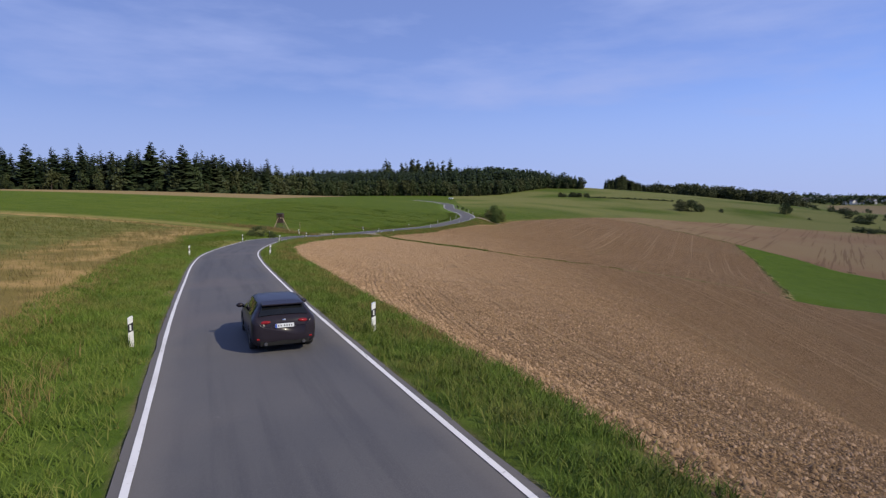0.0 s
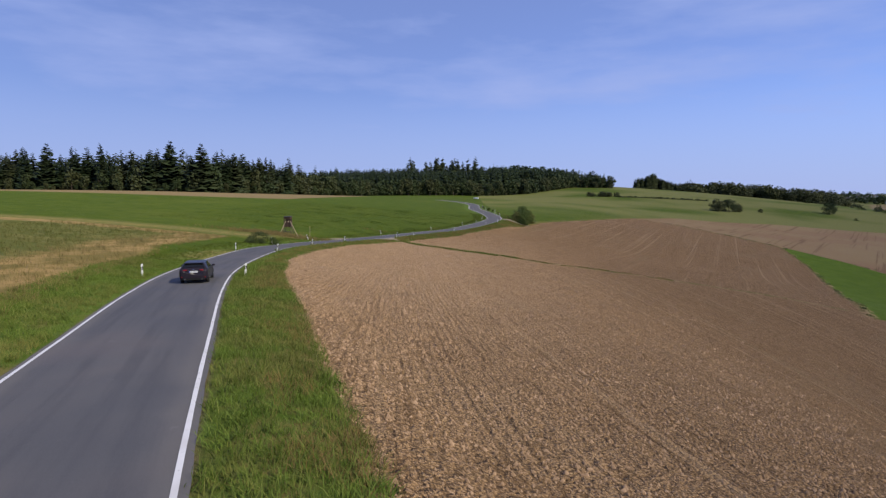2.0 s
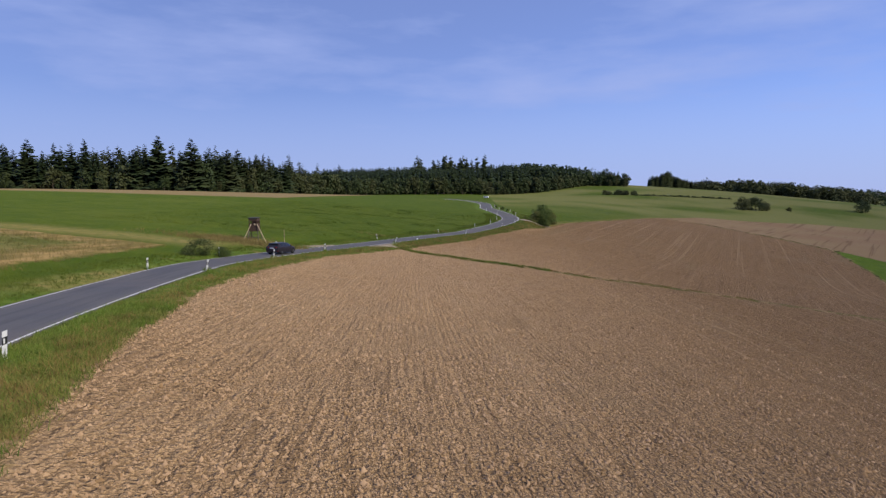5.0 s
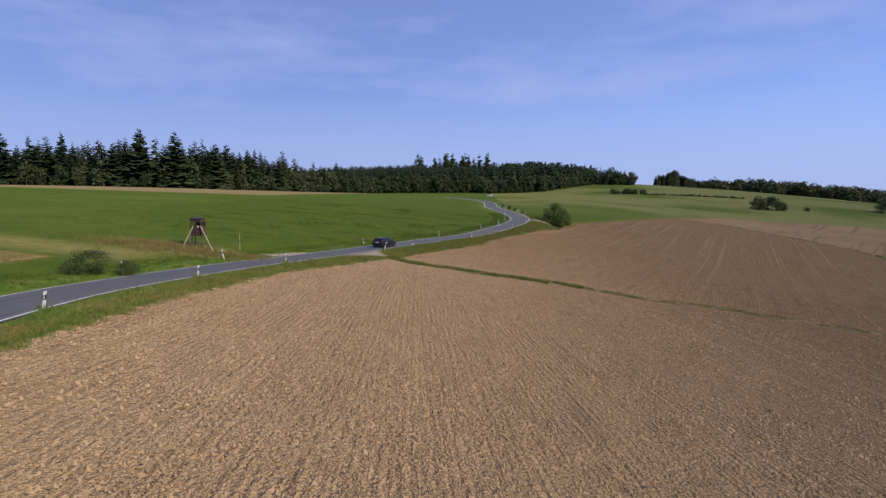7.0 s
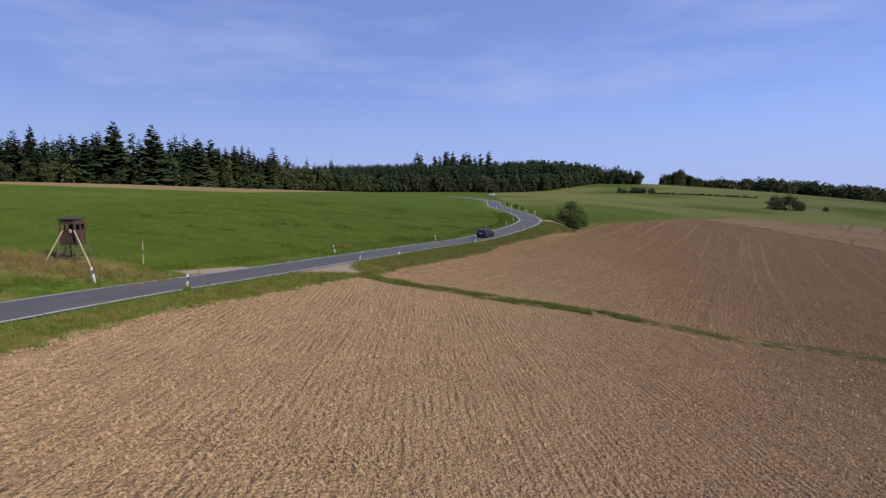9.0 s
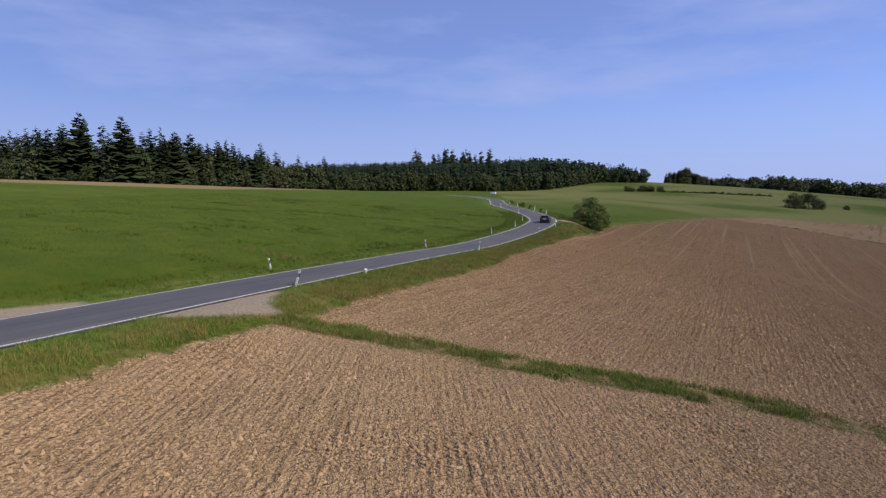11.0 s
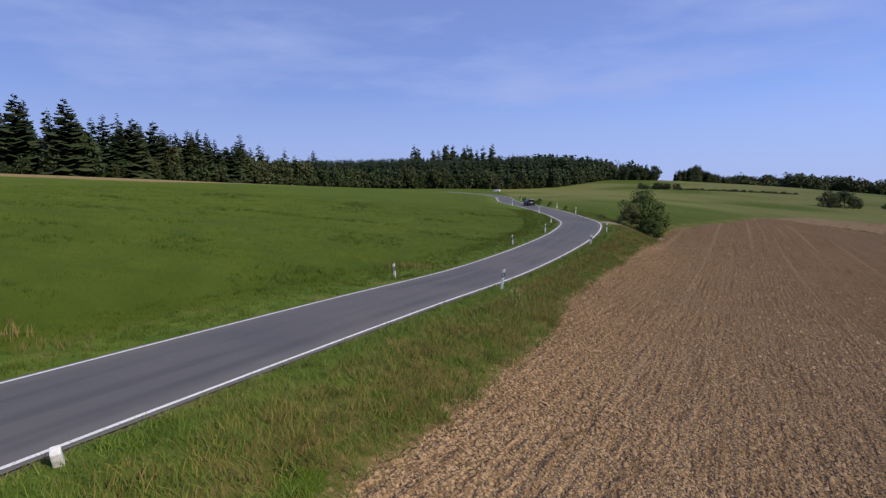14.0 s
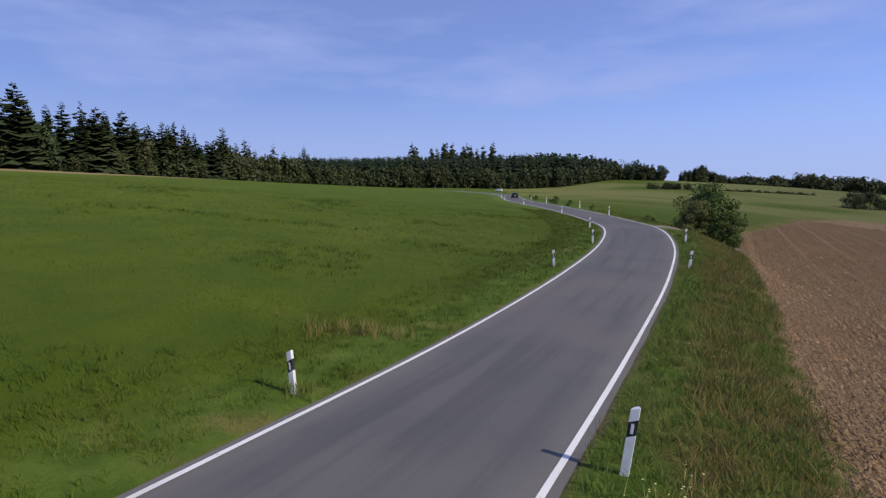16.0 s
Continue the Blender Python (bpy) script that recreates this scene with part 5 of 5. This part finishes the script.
s = keep(np.stack([rng.uniform(-60, -8, 16000), rng.uniform(5, 92, 16000)], -1), lambda x, y: (inside(STUBBLE, x, y) > -0.8) & (inside(STUBBLE, x, y) < 30))
deep = inside(STUBBLE, s[:, 0], s[:, 1]) + rng.normal(0, 1.6, len(s))
blades(tufts(s[deep > 5.5], 6, 0.12, 17), 0.3, 0.009, FIELD_GRASS, "field_grass", "dull green and yellow grass growing in the stubble", "grass", 0.7)
s = s[deep <= 5.5]
blades(tufts(s, 6, 0.12, 7), 0.38, 0.009, STRAW, "stubble_straw", "dry yellow and green straw stand", "straw", 0.7)
s = np.concatenate([np.stack([rng.normal(-33, 4.5, 1500), rng.normal(105.8, 2.0, 1500)], -1), np.stack([rng.normal(-19.5, 2.0, 60), rng.normal(136.6, 0.5, 60)], -1), np.stack([rng.normal(-8.8, 1.3, 35), rng.normal(156.9, 0.4, 35)], -1)])
blades(tufts(s, 9, 0.08, 8), 0.42, 0.008, STRAW, "tall_dry_grass", "tall dry grass in the meadow", "grass", 0.5)
s = np.stack([rng.normal(-7.4, 0.9, 260), rng.normal(14, 3.2, 260)], -1)
blades(tufts(keep(s, lambda x, y: by_road(x, y)[0] > 4.2), 10, 0.12, 18), 0.42, 0.007, STRAW, "dry_verge_grass", "long pale dry grass leaning in the verge", "grass", 0.9)
s = keep(beside_lane(4800, 3.9, 10, 60, 202, [1], 9), lambda x, y: free(x, y) & (inside(PLOUGHED, x, y) < -0.4))
blades(tufts(s, 18, 0.22, 10), 0.26, 0.008, WEEDS, "verge_weeds", "tall weeds of the bank", "grass", 0.9)
s = keep(beside_lane(9000, 2.66, 9, 126, 178, [1], 41), lambda x, y: free(x, y) & (by_road(x, y)[0] > 2.7))
blades(tufts(s, 9, 0.13, 42), 0.17, 0.007, VERGE_GRASS, "short_verge_grass", "dense short grass of the verge", "grass", 1.1, False)
s = np.concatenate([beside_lane(5000, 3.6, 9, 122, 205, [1], 43), beside_lane(3000, 4.0, 8, 14, 60, [1], 45)])
s = keep(s, lambda x, y: free(x, y) & (inside(PLOUGHED, x, y) > -2.6))
s = s[[noise.noise((x * 0.5, y * 0.3, 9.0)) > 0.02 for x, y in s]]
blades(tufts(s, 12, 0.16, 44), 0.3, 0.007, RANK_GRASS, "rank_growth", "withered brown growth along the field edge", "grass", 1.0, False)
# darker clumps in the mown meadow, and pale flower heads beside a post
s = np.stack([rng.uniform(-48, 2, 9000), rng.uniform(122, 212, 9000)], -1)
s = s[[noise.noise((x * 0.11, y * 0.2, 4.0)) > 0.27 for x, y in s]]
s = keep(s, lambda x, y: (by_road(x, y)[0] > 5.5) & (by_road(x, y)[2] < 0))
blades(tufts(s, 9, 0.16, 31), 0.24, 0.014, CLUMP_GRASS, "meadow_clumps", "dark green clumps standing in the mown meadow", "grass", 0.8)


def flower_heads(spots, size, name, label):
    """Small pale umbels on thin stalks, each head a shallow fan."""
    r = np.random.default_rng(5)
    vs, fs, k = [], [], 0
    for x, y in spots:
        z, h, q = gz(x, y), r.uniform(0.18, 0.36), size * r.uniform(0.6, 1.2)
        lx, ly = r.uniform(-0.08, 0.08, 2)
        ring = [(x + lx + q * math.cos(a), y + ly + q * math.sin(a), z + h + 0.3 * q) for a in (1.05 * i for i in range(6))]
        vs += [(x, y, z), (x + 0.006, y, z), (x + lx, y + ly, z + h)] + ring
        fs += [(k, k + 1, k + 2)] + [(k + 2, k + 3 + i, k + 3 + (i + 1) % 6) for i in range(6)]
        k += 9
    return tagged(new(name, mesh_from(name, vs, fs, PETALS)), label, "wild flowers", kind="stuff")


s = np.concatenate([np.stack([rng.normal(-2.9, 0.4, 42), rng.normal(147.8, 0.7, 42)], -1), np.stack([rng.normal(-2.7, 0.35, 10), rng.normal(145.6, 0.4, 10)], -1), np.stack([rng.normal(0.6, 0.6, 14), rng.normal(155, 3, 14)], -1)])
flower_heads(keep(s, lambda x, y: (by_road(x, y)[0] > 2.8) & free(x, y)), 0.019, "verge_flowers", "pale yellow flower heads in the verge beside a post")


def clods(spots, size, name, mat):
    n = len(spots)
    r = np.random.default_rng(n)
    base = np.array([(1, 0, -0.3), (0, 1, -0.3), (-1, 0, -0.3), (0, -1, -0.3), (0.4, -0.2, 1)], float)
    f = np.array([(0, 1, 4), (1, 2, 4), (2, 3, 4), (3, 0, 4)])
    sc = size * np.exp(np.clip(r.normal(0, 0.4, (n, 1, 1)), -1, 0.75)) * r.uniform(0.6, 1.3, (n, 1, 3)) * np.array([1, 1, 1.0])
    a = r.uniform(0, 6.28, n)
    v = base[None] * sc * r.uniform(0.7, 1.25, (n, 5, 1))
    c, s_ = np.cos(a)[:, None], np.sin(a)[:, None]
    v = np.stack([v[..., 0] * c - v[..., 1] * s_, v[..., 0] * s_ + v[..., 1] * c, v[..., 2]], -1)
    v += np.stack([spots[:, 0], spots[:, 1], ground_z(spots[:, 0], spots[:, 1]) + 0.01], -1)[:, None]
    return tagged(new(name, mesh_from(name, v.reshape(-1, 3), (f[None] + 5 * np.arange(n)[:, None, None]).reshape(-1, 3), mat)), "crumbled clods of dry brown soil", "soil clods", kind="stuff")


def on_soil(x, y):
    u = row_space(x, y)[0]
    ridge = 0.5 + 0.5 * np.sin(u * 2 * np.pi / 0.34 + 1.5 * np.sin(u * 0.9))
    return (inside(PLOUGHED, x, y) > 0.1) & (inside(band(RIDGE, 1.6, 0.4), x, y) < 0) & (rng.uniform(0.1, 1.15, len(x)) < 1.1 * ridge + 0.2)


# picks more of the shade-coloured clods to the right and beyond the ridge
def is_shaded(p):
    return rng.uniform(0, 1, len(p)) < np.maximum(np.clip((p[:, 0] + 4) / 40, 0.06, 0.8), np.clip((p[:, 1] - 120) / 45, 0, 0.85))


# along the flight the clods lie thick, to the side they thin out
s = np.stack([rng.uniform(-20, 36, 640000), rng.uniform(5, 190, 640000)], -1)
s = s[rng.uniform(0, 1, len(s)) < np.clip((36 - s[:, 0]) / 24, 0, 1) * np.clip((225 - s[:, 1]) / 110, 0, 1)]
s = keep(s, on_soil)
shaded = is_shaded(s)
clods(s[shaded], 0.041, "shaded_clods", SHADED_CLOD)
clods(s[~shaded], 0.037, "near_clods", CLOD)
s = np.stack([rng.uniform(10, 80, 110000), rng.uniform(5, 215, 110000)], -1)
s = keep(s[rng.uniform(0, 1, len(s)) < np.clip((80 - s[:, 0]) / 40, 0, 1)], on_soil)
shaded = is_shaded(s)
clods(s[shaded], 0.06, "shaded_field_clods", SHADED_CLOD)
clods(s[~shaded], 0.055, "field_clods", CLOD)


# ---- what moves ----
CAR_WAY = [(0, 17.2), (0.5, 25.3), (1, 33.7), (1.5, 41.7), (2, 49.9), (2.5, 58.5), (3, 67.4), (3.5, 76.1), (4, 85.0), (4.5, 93.0), (5.25, 104.6), (6, 116.2), (6.5, 124.5), (7, 133.1), (7.5, 141.8), (8, 150.8),
           (8.5, 159.7), (9, 168.2), (9.5, 176.2), (10.25, 187.8), (11, 199.4), (11.5, 206.5), (12, 214.6), (12.5, 223.6), (13, 232.5), (13.5, 241.7), (14, 251), (14.5, 261), (15, 271), (15.5, 281), (16, 291)]


def motions():
    fine_y = np.arange(0, 385, 0.25)
    fx, fz = smooth(RY, RX, fine_y), smooth(RY, RZ, fine_y)
    run = np.r_[0, np.cumsum(np.hypot(np.diff(fx), np.diff(fine_y)))]
    slope = np.gradient(fx, fine_y)
    rise = np.gradient(fz, run)
    rows_ = []
    for t, s in CAR_WAY:
        y, x, z, k, g = (float(np.interp(s, run, c)) for c in (fine_y, fx, fz, slope, rise))
        n = math.sqrt(1 + k * k)
        rows_.append((t, pose(x + 0.57 / n, y - 0.57 * k / n, z, math.degrees(math.atan(g)), 0, math.degrees(math.atan2(-k, 1)))))
    walk(THE_CAR, rows_)
    for w in WHEELS:
        x, y, z = w.location
        walk(w, [(i / 15, pose(x, y, z, -58.0 * i, 0, 0)) for i in range(241)])


motions()
